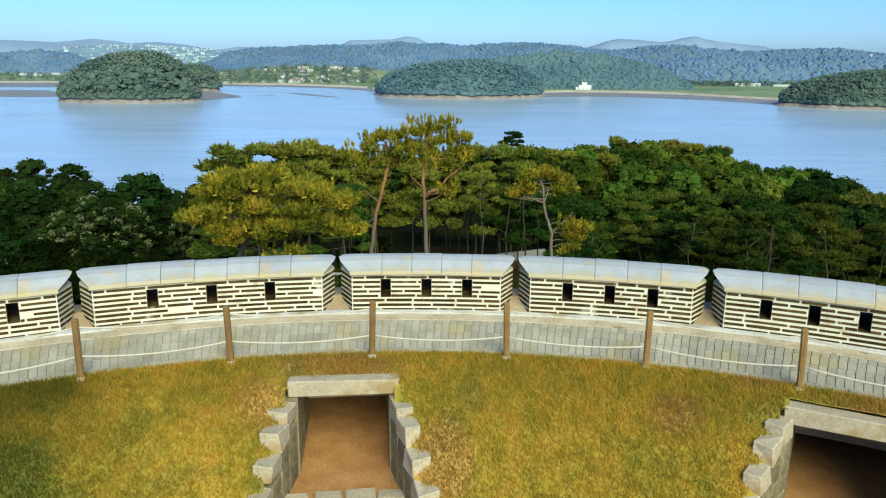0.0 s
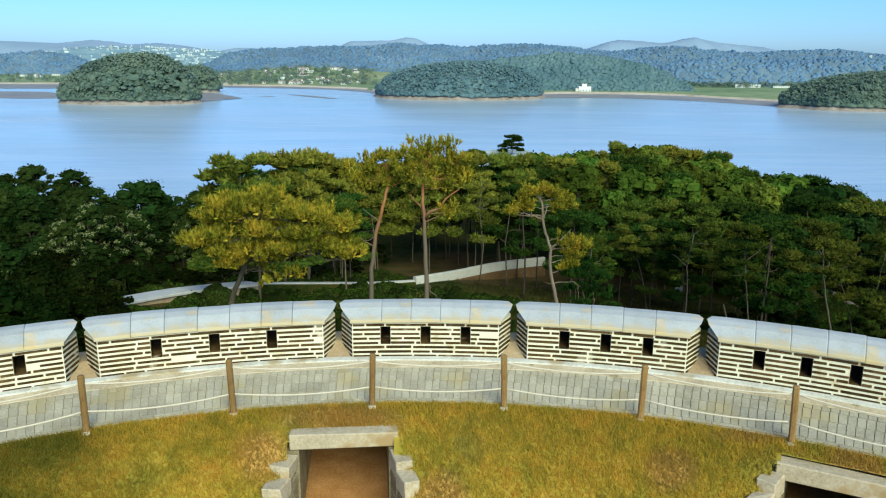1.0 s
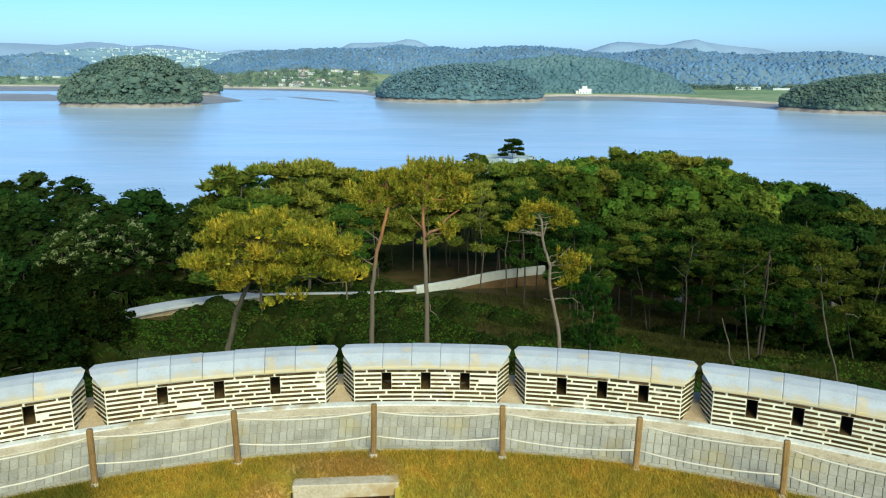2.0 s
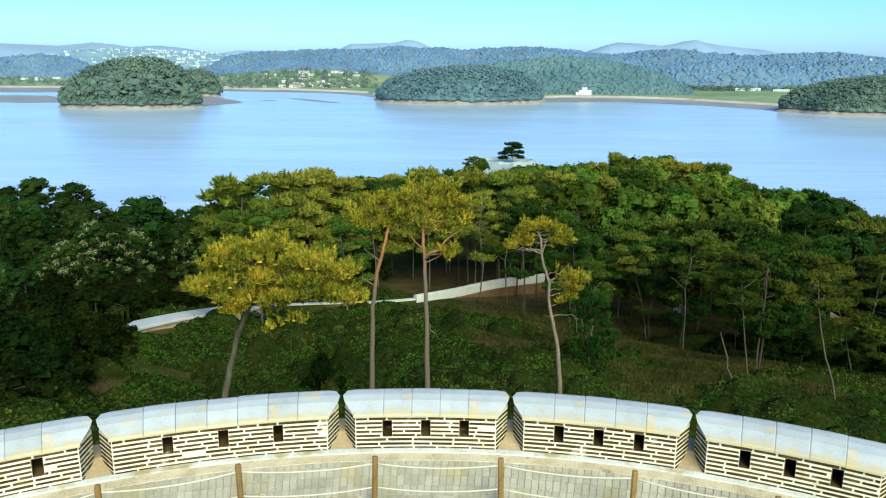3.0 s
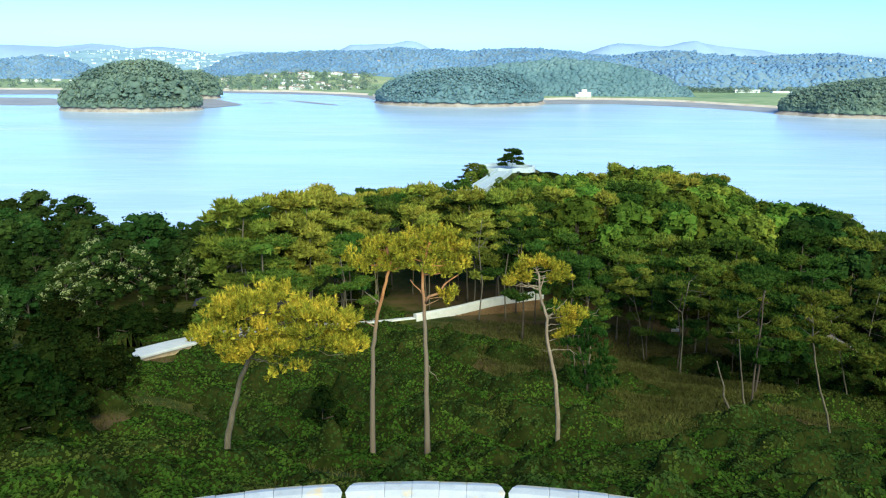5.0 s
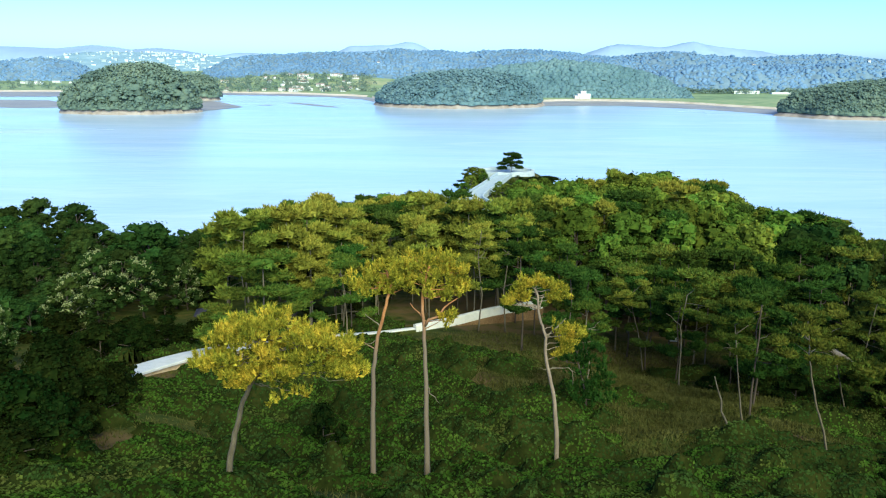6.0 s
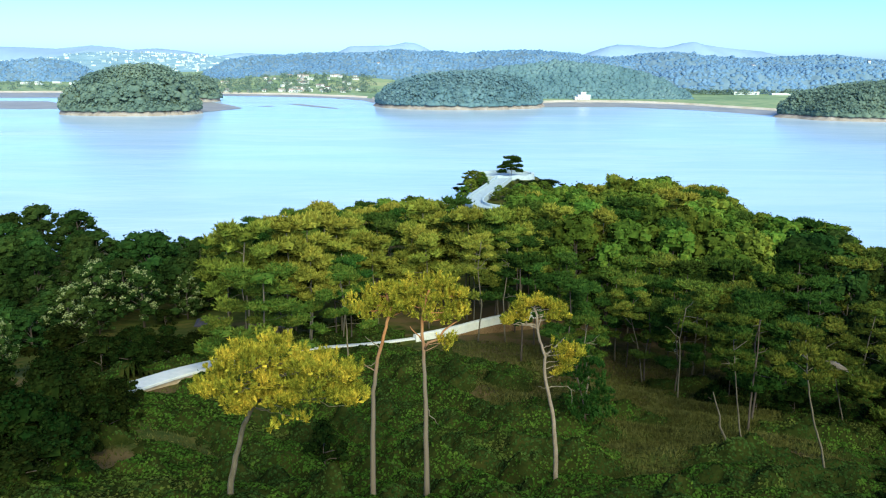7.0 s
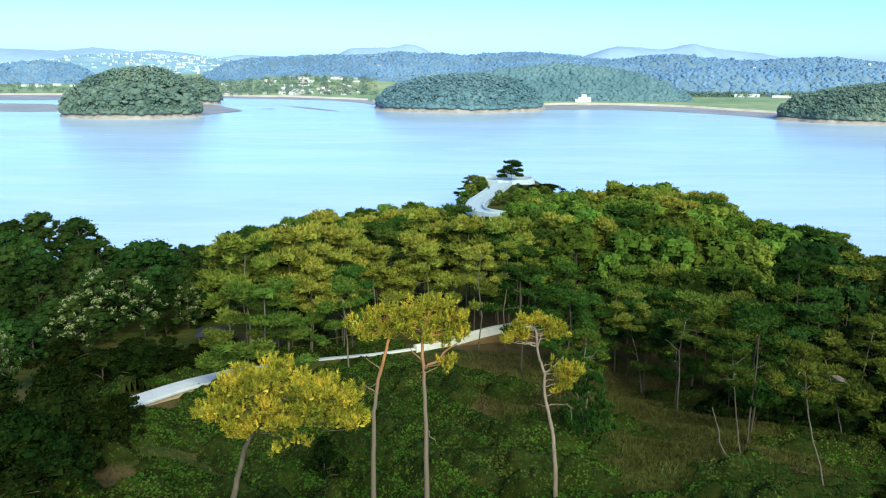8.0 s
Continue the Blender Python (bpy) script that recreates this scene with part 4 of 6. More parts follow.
def spread_pads(rng, z0, z1, reach, count, flat=0.28, cx=0.0, cy=0.0, top=0.45, tiers=5):
    """Clumps of an umbrella-shaped crown between two heights: boughs that reach out in tiers, each a plate of small lumps with gaps between the plates."""
    out = []
    for t_ in range(tiers):
        q = t_ / (tiers - 1)
        z = z0 + (z1 - z0) * (q + rng.uniform(-0.06, 0.06))
        w = reach * (1 - (1 - top) * q ** 1.5) * (0.7 + 0.3 * math.sin(math.pi * min(1, 0.25 + q)))
        boughs = max(2, round(count / tiers * (1.1 - 0.5 * q)))
        turn = rng.uniform(0, 6.28)
        for i in range(boughs):
            a = turn + 6.28 * i / boughs + rng.uniform(-0.5, 0.5)
            d = w * rng.uniform(0.45, 0.85)
            s = reach * rng.uniform(0.30, 0.42)
            bx, by, bz = cx + d * math.cos(a), cy + d * math.sin(a), z + rng.uniform(-0.05, 0.05) * (z1 - z0) - 0.08 * d
            for k_ in range(5):
                b_, e = a + rng.uniform(-1.9, 1.9), s * rng.uniform(0.2, 0.85)
                r = s * rng.uniform(0.42, 0.66)
                out.append((bx + e * math.cos(b_), by + e * math.sin(b_), bz + rng.uniform(-0.3, 0.3) * s * flat - 0.12 * e, r, r * rng.uniform(0.8, 1.1), r * flat * rng.uniform(1.2, 1.8)))
    out.append((cx, cy, z1 - 0.3, reach * 0.32, reach * 0.3, reach * flat * 0.5))
    return out


def gz(x, y):
    return float(ground_z(x, y))


def stand(x, y, deep=0.15):
    return (x, y, gz(x, y) - deep)


# four single pines on the meadow below the wall
rng = random.Random(11)
b0 = stand(-11.7, 38.9)
h = lambda z: z - b0[2]
pads = []
for x, z, wide in [(-8.3, 0.45, 1.3), (-10.2, 0.15, 0.7), (-9.0, 0.0, 1.0), (-10.1, -0.45, 1.3), (-6.9, -0.35, 1.5), (-5.6, -0.5, 0.7), (-10.2, -1.4, 1.6), (-8.2, -1.1, 1.2), (-6.4, -1.35, 1.3), (-4.5, -1.0, 0.7),
                   (-11.4, -1.9, 0.9), (-10.3, -2.5, 1.2), (-8.6, -2.3, 1.2), (-6.8, -2.2, 1.3), (-5.2, -2.1, 0.9), (-4.3, -2.6, 0.8), (-9.9, -3.2, 0.6), (-7.9, -2.8, 0.8)]:
    for dy in (-0.8, 0.6):
        for k_ in range(7):
            a, d, r = rng.uniform(0, 6.28), wide * rng.uniform(0.2, 1.0) * (1 - 0.18 * abs(dy)), rng.uniform(0.26, 0.46)
            pads.append((x - b0[0] + d * math.cos(a), -2.2 + dy * (0.5 + 0.4 * wide) + 0.8 * d * math.sin(a), h(0.86 * z - 0.3 + rng.uniform(-0.12, 0.12) - 0.1 * abs(dy)), r, r, r * rng.uniform(0.28, 0.42)))
for i in range(7):
    pads.append((rng.uniform(2.6, 5.4), rng.uniform(-3.4, 0.2), h(rng.uniform(-4.0, -3.2)), rng.uniform(0.25, 0.4), rng.uniform(0.25, 0.4), rng.uniform(0.15, 0.25)))
pine("pine_tree", b0, [(0, 0, 0), (0.2, 0, h(-9)), (0.6, 0, h(-7.2)), (1.3, -0.5, h(-5.0)), (2.2, -1.2, h(-3.3)), (3.0, -2.0, h(-1.0))], pads, [((2.2, -1.2, h(-3.3)), (6.0, -2.0, h(-2.0)), 0.09)],
     M_NEEDLE_GOLD, M_BARK, "broad low pine with a golden-green spreading crown", 21, 0.24, 17, 0.05, 6, thick=0.06)


def local(base, pts, depth=0.0):
    """Places of a tree's own from (x, height) pairs of the plan."""
    return [(x - base[0], depth, z - base[2]) for x, z in pts]


def local_pads(base, rows, seed):
    """Small clumps of needles gathered round the ends of the limbs."""
    r_ = random.Random(seed)
    out = []
    for x, z, rx, rz in rows:
        for k_ in range(9):
            a, d = k_ * 2.4 + r_.random(), rx * r_.uniform(0.25, 1.15)
            s_ = rx * r_.uniform(0.26, 0.46)
            out.append((x - base[0] + d * math.cos(a), d * math.sin(a), z - base[2] + rz * r_.uniform(-1.2, 0.9), s_, s_ * 0.9, s_ * r_.uniform(0.32, 0.5)))
    return out


b1 = stand(-3.9, 43)
pine("pine_tree", b1, [(0, 0, 0), *local(b1, [(-3.83, -7.9), (-3.76, -5.1), (-3.47, -3.0), (-2.95, -1.0), (-2.65, 0.2), (-2.9, 1.0)])],
     local_pads(b1, [(-4.7, 0.0, 0.7, 0.28), (-4.0, 0.4, 0.75, 0.3), (-3.4, 1.2, 0.65, 0.28), (-2.7, 1.35, 0.65, 0.28), (-2.3, 0.5, 0.65, 0.3), (-3.1, -0.1, 0.75, 0.3), (-2.1, 0.0, 0.5, 0.25)], 3),
     [((0.4, 0, 7.9 + 1.5), (-0.55, 0.2, 7.9 + 2.1), 0.05)], M_NEEDLE_GOLD, M_BARK_RED, "slender red-barked pine with a small golden crown", 31, 0.22, 18, 0.055, 5,
     dead=[(local(b1, [(-3.3, -2.4)])[0], local(b1, [(-4.2, -1.6)])[0], 0.05), (local(b1, [(-3.5, -3.2)])[0], local(b1, [(-4.3, -3.6)])[0], 0.035)])
b2 = stand(-0.5, 42)
pine("pine_tree", b2, [(0, 0, 0), *local(b2, [(-0.59, -6.1), (-0.69, -2.7), (-0.82, -0.56), (-0.7, 0.5), (-0.4, 1.6)])],
     local_pads(b2, [(-0.75, 1.85, 0.7, 0.3), (0.2, 1.9, 0.75, 0.3), (1.05, 1.45, 0.7, 0.28), (-1.45, 1.45, 0.65, 0.28), (-1.75, 0.8, 0.7, 0.3), (-0.2, 1.05, 0.85, 0.34), (1.0, 0.7, 0.75, 0.3), (-0.75, 0.35, 0.75, 0.3), (1.35, 0.2, 0.6, 0.28), (0.3, 0.0, 0.6, 0.28), (0.7, -1.5, 0.5, 0.4)], 5),
     [(local(b2, [(-0.66, -1.97)])[0], local(b2, [(1.2, -0.3)])[0], 0.10), (local(b2, [(-0.7, -1.6)])[0], local(b2, [(-1.5, -0.6)])[0], 0.06)],
     M_NEEDLE_GOLD, M_BARK_RED, "tall red pine with an orange upper trunk and golden crown", 32, 0.22, 18, 0.055, 5,
     dead=[(local(b2, [(-0.6, -5.6)])[0], local(b2, [(0.2, -6.8)])[0], 0.05)])
b3 = stand(8.72, 50.6)
at3 = lambda *p: local(b3, p)
pine("pine_tree", b3, [(0, 0, 0), *at3((8.6, -13.0), (8.28, -10.1), (7.95, -8.8), (7.57, -7.0), (7.6, -5.8), (7.2, -4.7), (6.98, -3.8), (6.91, -2.8), (6.7, -2.3))],
     local_pads(b3, [(4.85, -3.1, 0.6, 0.3), (5.6, -2.35, 0.7, 0.3), (6.3, -1.95, 0.75, 0.3), (7.1, -1.9, 0.75, 0.3), (7.9, -2.3, 0.7, 0.3), (8.7, -2.7, 0.55, 0.25), (5.9, -3.0, 0.6, 0.3), (7.9, -3.1, 0.5, 0.3), (8.7, -5.2, 0.6, 0.3), (9.7, -5.4, 0.6, 0.28), (9.0, -6.2, 0.6, 0.3), (8.8, -6.8, 0.5, 0.3)], 7),
     [(*at3((6.98, -3.8), (7.3, -2.8)), 0.07), (*at3((6.9, -3.7), (5.7, -3.3)), 0.08), (*at3((5.7, -3.3), (5.35, -3.5)), 0.045), (*at3((6.2, -3.45), (6.15, -2.75)), 0.045), (*at3((7.0, -2.95), (7.8, -2.75)), 0.05)], M_NEEDLE_GOLD, M_BARK_CROOK, "crooked pine with a bare forked trunk and sparse crown", 33, 0.22, 18, 0.055, 5, thick=0.0,
     dead=[(*at3((7.6, -5.76), (8.15, -5.2)), 0.085), (*at3((8.1, -5.24), (8.9, -4.4)), 0.06), (*at3((7.7, -5.76), (8.4, -5.7)), 0.05), (*at3((8.4, -5.7), (8.65, -6.05)), 0.035),
           (*at3((7.93, -8.2), (9.2, -8.05)), 0.065), (*at3((9.2, -8.05), (9.8, -8.45)), 0.04), (*at3((7.93, -8.3), (7.2, -8.1)), 0.04), (*at3((9.4, -8.2), (9.6, -9.4)), 0.03)])
b4 = stand(13.0, 62.0)
pine("pine_tree", b4, [(0, 0, 0), (-0.3, 0, 2.2), (-0.9, 0, 4.4), (-1.3, 0, 6.6)],
     local_pads(b4, [(11.0, -9.4, 0.9, 0.4), (12.3, -9.9, 0.9, 0.4), (11.2, -10.6, 1.1, 0.45), (12.9, -11.2, 1.1, 0.45), (11.6, -12.0, 1.2, 0.5), (13.6, -12.6, 1.1, 0.5), (12.2, -13.3, 1.2, 0.5), (14.3, -13.9, 1.0, 0.45), (13.0, -14.5, 1.2, 0.5), (12.0, -15.0, 0.9, 0.4), (14.0, -15.3, 1.1, 0.4), (13.0, -16.0, 1.1, 0.4)], 8),
     [], M_NEEDLE, M_BARK_DARK, "young dark pine with drooping boughs down to the ground", 34, 0.26, 16, 0.07, 5)


def forest_pine(seed, high, reach, low, count, mat, bark, lean=0.0, fine=1.0):
    """One pine of the wood, at the origin, to be copied; fine: how much of its needles are built singly."""
    r_ = random.Random(seed)
    tr = [(0, 0, 0), (lean * 0.3 + r_.uniform(-0.2, 0.2), r_.uniform(-0.2, 0.2), high * 0.35), (lean * 0.6 + r_.uniform(-0.3, 0.3), r_.uniform(-0.3, 0.3), high * 0.65), (lean, 0, high * 0.96)]
    pads_ = spread_pads(r_, high * low, high - 0.3, reach, count, 0.5 if mat == M_NEEDLE_LIT else 0.34, lean * 0.8, tiers=5 if mat == M_NEEDLE_LIT else 4)
    k_ = 1 / math.sqrt(fine)
    return pine("pine_tree", (0, 0, -400), tr, pads_, [], mat, bark, "pine", seed, 0.30 * k_ ** 0.8, 24 * fine, 0.11 * k_, 4 if fine > 0.5 else 3, group="wood")


def broadleaf(seed, high, reach, mat, label, low=0.25, lumps=58, size=0.27, count=3600, blossom=0, trunk_to=0.5, name="broadleaf_tree", fine=1.0):
    """A round-crowned tree of leafy lumps on a forked trunk, at the origin, to be copied."""
    r_, g = random.Random(seed), np.random.default_rng(seed)
    count, size = int(count * (0.25 + 0.75 * fine)), size * (0.25 + 0.75 * fine) ** -0.4 * 0.8
    root = thing(name, (0, 0, -400), label, "tree")
    lumps_ = []
    for i in range(lumps):
        q = (i + 0.5) / lumps
        z = high * (low + (0.93 - low) * q)
        w = reach * math.sin(math.pi * min(0.96, 0.28 + 0.66 * q)) ** 0.7
        a = i * 2.4 + r_.uniform(-0.5, 0.5)
        d = w * r_.uniform(0.4, 0.95)
        s = reach * r_.uniform(0.15, 0.29)
        lumps_.append((d * math.cos(a), d * math.sin(a), z, s, s * r_.uniform(0.85, 1.15), s * r_.uniform(0.65, 0.9)))
    lumps_.append((0, 0, high - reach * 0.4, reach * 0.5, reach * 0.5, reach * 0.4))
    pieces = [tube([(0, 0, 0), (0.1, 0.05, high * 0.25), (-0.05, 0.1, high * trunk_to), (0, 0, high * 0.8)], [0.022 * high, 0.017 * high, 0.012 * high, 0.03], 8)]
    for c in lumps_[::5]:
        pieces.append(limb(r_, (0, 0.05, min(c[2] * 0.7, high * 0.6)), c[:3], 0.09, 0.03, 0.15, 4, 4))
    part("trunk", mesh_of("trunk", *joined(pieces), M_BARK_DARK, True), root)
    ats, ways = [], []
    for c in lumps_:
        a, w = pad_points(g, c[:3], c[3], c[4], c[5], count // len(lumps_), 0.6)
        ats.append(a)
        ways.append(w + np.array([0, 0, 0.25]))
    at, way = np.concatenate(ats), np.concatenate(ways)
    v, f = leaves(g, at, way, size, 0.5, 1.25)
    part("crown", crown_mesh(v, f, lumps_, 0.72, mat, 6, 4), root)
    if blossom:
        share = np.maximum(0.0, unit(way)[:, 2] - 0.35) * (np.sin(at[:, 0] * 2.1) + np.sin(at[:, 1] * 1.7 + at[:, 2] * 1.3) > 0.1)
        pick = g.choice(len(at), blossom, p=share / share.sum())
        v, f = leaves(g, at[pick] + unit(way)[pick] * 0.12 + g.normal(0, 0.12, (blossom, 3)), way[pick], size * 0.62, 0.5, 1.1)
        part("blossoms", mesh_of("blossoms", v.tolist(), f.tolist(), M_BLOSSOM), root, "clusters of cream-white blossom")
    return root


FINE = (0.8, 0.37, 0.25)  # near, middle and far trees
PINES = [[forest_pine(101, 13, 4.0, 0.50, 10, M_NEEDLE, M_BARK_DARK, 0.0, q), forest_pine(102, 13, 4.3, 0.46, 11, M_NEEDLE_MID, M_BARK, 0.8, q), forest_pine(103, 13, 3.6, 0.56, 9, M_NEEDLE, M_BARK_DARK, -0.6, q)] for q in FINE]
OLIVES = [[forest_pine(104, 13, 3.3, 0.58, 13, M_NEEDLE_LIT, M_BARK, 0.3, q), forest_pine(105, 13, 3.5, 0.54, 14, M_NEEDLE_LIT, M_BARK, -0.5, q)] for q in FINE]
LEAFY = [[broadleaf(111, 12, 4.2, M_LEAF, "tree", fine=q), broadleaf(112, 12, 4.8, M_LEAF, "tree", 0.2, fine=q), broadleaf(113, 12, 3.8, M_LEAF, "tree", 0.3, fine=q)] for q in FINE]
DARKS = [[broadleaf(114, 12, 4.4, M_LEAF_DARK, "tree", 0.15, 38, fine=q), broadleaf(115, 12, 5.0, M_LEAF_DARK, "tree", 0.12, 40, fine=q)] for q in FINE]
BLOOMS = [[broadleaf(116, 12, 4.8, M_LEAF_DARK, "tree", 0.15, 36, blossom=2400, fine=q), broadleaf(117, 12, 4.4, M_LEAF_DARK, "tree", 0.2, 34, blossom=2200, fine=q)] for q in FINE]
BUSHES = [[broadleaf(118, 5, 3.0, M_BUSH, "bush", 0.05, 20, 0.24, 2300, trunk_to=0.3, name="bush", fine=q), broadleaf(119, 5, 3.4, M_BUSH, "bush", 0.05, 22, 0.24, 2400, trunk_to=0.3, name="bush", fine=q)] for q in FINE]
plant_rng = random.Random(77)
KINDS = {"mid": ([[p[1]] for p in PINES], 13, "pine with broad yellow-green layered boughs at the wood's edge"), "pine": (PINES, 13, "dark green pine of the wood with a flat tiered crown"), "olive": (OLIVES, 13, "pine of the wood with a sunlit olive-green crown"),
         "leafy": (LEAFY, 12, "broad-leaved tree with a rounded fresh green crown"), "dark": (DARKS, 12, "dense dark green broad-leaved tree at the wood's edge"),
         "bloom": (BLOOMS, 12, "dark broad-leaved tree covered with cream blossom"), "bush": (BUSHES, 5, "dense dark green bush on the slope")}


def plant(kind, x, y, top, wide=1.0):
    """A copy of a tree of that kind, with its foot on the ground and its top at that height."""
    protos, high, label = KINDS[kind]
    z = gz(x, y) - 0.15
    s = max(0.22, (top - z) / high)
    ob = copy_thing(plant_rng.choice(protos[0 if y < 88 else 1 if y < 135 else 2]), pose(x, y, z, 0, 0, plant_rng.uniform(0, 360)))
    w = s * wide * plant_rng.uniform(0.92, 1.08)
    ob.scale = (w, w, s)
    tagged(ob, label, "bush" if kind == "bush" else "tree", "bushes" if kind == "bush" else "trees of the wood")
    return ob


# trees of the wood's edge that stand out singly
for kind, x, y, top, wide in [
    ("olive", -23.1, 89, -5.1, 1.35), ("olive", -26.5, 93, -7.0, 1.2), ("olive", -19.5, 94, -5.3, 1.2), ("olive", -16.9, 95.5, -5.2, 1.1), ("olive", -13.4, 101, -6.9, 1.15), ("olive", -9, 104, -9.8, 1.2), ("olive", -2, 110, -10.2, 1.1), ("olive", 1.5, 118, -9.6, 1.1), ("olive", 12, 112, -9.8, 1.2),  ("olive", -19.4, 124, -9.2, 1.2), ("mid", -16.9, 70, -5.0, 1.5), ("mid", -20, 76, -7.5, 1.3), ("mid", -10.5, 84, -9.0, 1.2),
    ("olive", 4.2, 111, -7.4, 1.1), ("olive", 8.8, 109, -7.2, 1.15), ("olive", 10.6, 113, -7.9, 1.1), ("olive", -3, 126, -9.0, 1.1), ("pine", 9.8, 86, -7.8, 1.25), ("pine", 14.5, 82, -9.5, 1.2), ("pine", 22.8, 94, -11.8, 1.2), ("pine", 31, 88, -11.8, 1.25),
    ("pine", 29, 66, -7.4, 1.2), ("pine", 47, 80, -11.5, 1.2), ("pine", 31, 70, -7.6, 1.3), ("pine", 35, 81, -11.0, 1.1), ("pine", 44, 66, -9.0, 1.3),
    ("leafy", 51, 220, -18.6, 1.3), ("leafy", 63, 187, -14.8, 1.4), ("leafy", 62, 136, -12.5, 1.3), ("leafy", 70, 135, -14.2, 1.3), ("leafy", 64, 219, -17.8, 1.3), ("leafy", 27, 205, -19.5, 1.2), ("olive", 20, 165, -14, 1.3),
    ("dark", -47, 121, -12.2, 1.25), ("dark", -40, 112, -15, 1.1), ("bloom", -38.0, 111, -16.4, 0.9), ("bloom", -49.3, 106, -13.3, 1.0), ("dark", -75, 156, -15.6, 1.4), ("dark", -85, 160, -15.2, 1.4), ("dark", -64, 140, -16.5, 1.3),
    ("dark", -57, 96, -16, 1.1), ("bloom", -45.4, 90, -12.4, 0.9), ("dark", -52, 88, -14.5, 1.0), ("bush", -31, 88, -20.4, 1.0), ("bush", -35.5, 90, -20.0, 1.1), ("bush", -39, 92, -18.5, 1.2),
    ("bush", -29.7, 70, -12.3, 1.0), ("bush", -34, 73, -12.8, 1.1), ("bush", -39, 76, -12.8, 1.2), ("bush", -27.5, 56.5, -9.2, 0.85), ("bush", -31, 58, -8.4, 1.1), ("bush", -29, 53, -8.0, 1.0), ("bush", -34, 55, -8.0, 1.1), ("bush", -28, 48, -7.4, 1.0), ("bush", -33, 49, -6.8, 1.1), ("bush", -38, 56, -8.2, 1.2), ("bloom", -44.5, 74, -11.3, 0.7), ("bush", -25, 46.5, -8.2, 0.8),
    # bushes round (-25.5, 43) are added for the dark shade under trees
    ("bush", -8.6, 53.4, -12.2, 0.75), ("bush", -24.9, 55.3, -9.8, 0.85), ("bush", -26.4, 51.6, -9.4, 0.95), ("bush", -28.5, 44.6, -8.6, 0.8), ("bush", -29.5, 49.5, -8.5, 1.3), ("bush", -26, 49.8, -10.0, 1.0), ("bush", -32.5, 48, -7.5, 1.3), ("bush", -25.8, 58, -10.8, 1.1), ("bush", -25.6, 54, -10.4, 1.1), ("bush", -25.0, 41.2, -8.3, 1.5), ("bush", -25.0, 44.8, -9.0, 1.3), ("bush", 45, 78.5, -20.0, 1.0), ("bush", 42, 76.5, -19.9, 1.0), ("bush", 48, 80, -20.3, 1.0), ("bush", 39, 75.5, -20.2, 0.9), ("bush", -25.6, 43.6, -8.8, 0.85), ("bush", -26.4, 41.2, -8.2, 0.85), ("bush", -33.5, 52, -8.6, 1.0), ("bush", -29.5, 55.5, -9.0, 0.9), ("bush", -30.5, 50.5, -8.8, 0.9), ("bush", -26.2, 43.5, -9.8, 0.7), ("bush", -31.5, 45.5, -7.4, 0.9), ("bush", -26.6, 47.8, -10.2, 0.7), ("bush", 33.5, 75, -18.8, 1.0), ("bush", 37, 74, -18.4, 1.0), ("bush", 41.5, 73.5, -19.6, 1.0), ("bush", 46, 72, -18.0, 1.1), ("bush", 29.5, 77, -19.4, 0.9), ("bush", 51, 70, -18.0, 1.2), ("bush", 35, 81, -18.6, 1.1),
]:
    plant(kind, x, y, top, wide)

# pines of the wood's edge with bare bent trunks
for y, pts, reach, z0, z1, cx, seed in (
    (52, [(29.2, -15.75), (28.57, -13.5), (27.86, -11.8), (27.14, -9.2), (26.77, -7.5), (26.68, -6.5), (26.4, -5.0)], 2.7, -7.0, -4.4, 26.2, 301),
    (61, [(26.4, -18.1), (26.0, -16.0), (25.5, -13.0), (25.18, -11.0), (24.96, -9.3), (24.84, -8.4)], 2.2, -10.2, -6.6, 24.6, 302),
    (71, [(40.7, -22.0), (40.1, -19.0), (39.26, -16.1), (38.5, -14.3), (38.0, -12.8)], 3.2, -14.4, -10.4, 38.4, 303),
    (86, [(24.4, -23.2), (24.0, -20.6), (23.5, -18.2), (22.77, -15.8), (22.3, -13.6)], 3.1, -14.0, -10.6, 22.3, 304),
    (76, [(25.5, -18.8), (25.4, -16), (25.2, -14.0), (25.6, -10.5)], 3.0, -11.9, -8.0, 27.2, 305),
    (68, [(14.0, -18.6), (14.3, -15), (13.6, -12.0), (13.9, -9.5)], 2.2, -12.5, -8.8, 13.8, 306),
    (97, [(5.2, -22.6), (5.6, -17), (5.0, -12), (5.4, -8.4)], 2.4, -11.6, -7.6, 5.2, 308),
    (99, [(9.0, -22.9), (8.6, -17), (9.2, -12), (8.8, -8.8)], 2.4, -12.0, -8.0, 9.0, 309),
    (95, [(-12.5, -22.0), (-12.2, -17), (-12.9, -13), (-12.4, -9.6)], 2.6, -14.0, -8.6, -12.5, 310)):
    base_z = gz(pts[0][0], y) - 0.15
    b_ = (pts[0][0], y, base_z)
    r_ = random.Random(seed)
    tr = [(0, 0, 0), *local(b_, pts[1:])]
    pads_ = spread_pads(r_, z0 - base_z, z1 - base_z, reach, 13, 0.3, cx - pts[0][0], 0.0, tiers=4)
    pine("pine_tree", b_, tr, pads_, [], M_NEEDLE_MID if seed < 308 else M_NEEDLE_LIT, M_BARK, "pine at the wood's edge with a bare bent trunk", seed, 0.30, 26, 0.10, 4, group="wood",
         dead=[(tr[-2], (tr[-2][0] + r_.choice((-1, 1)) * 1.5, r_.uniform(-0.5, 0.5), tr[-2][2] + 1.4), 0.05), (tr[-3], (tr[-3][0] + r_.choice((-1, 1)) * 0.9, 0.2, tr[-3][2] + 0.9), 0.035)])
b_ = stand(24.85, 60)
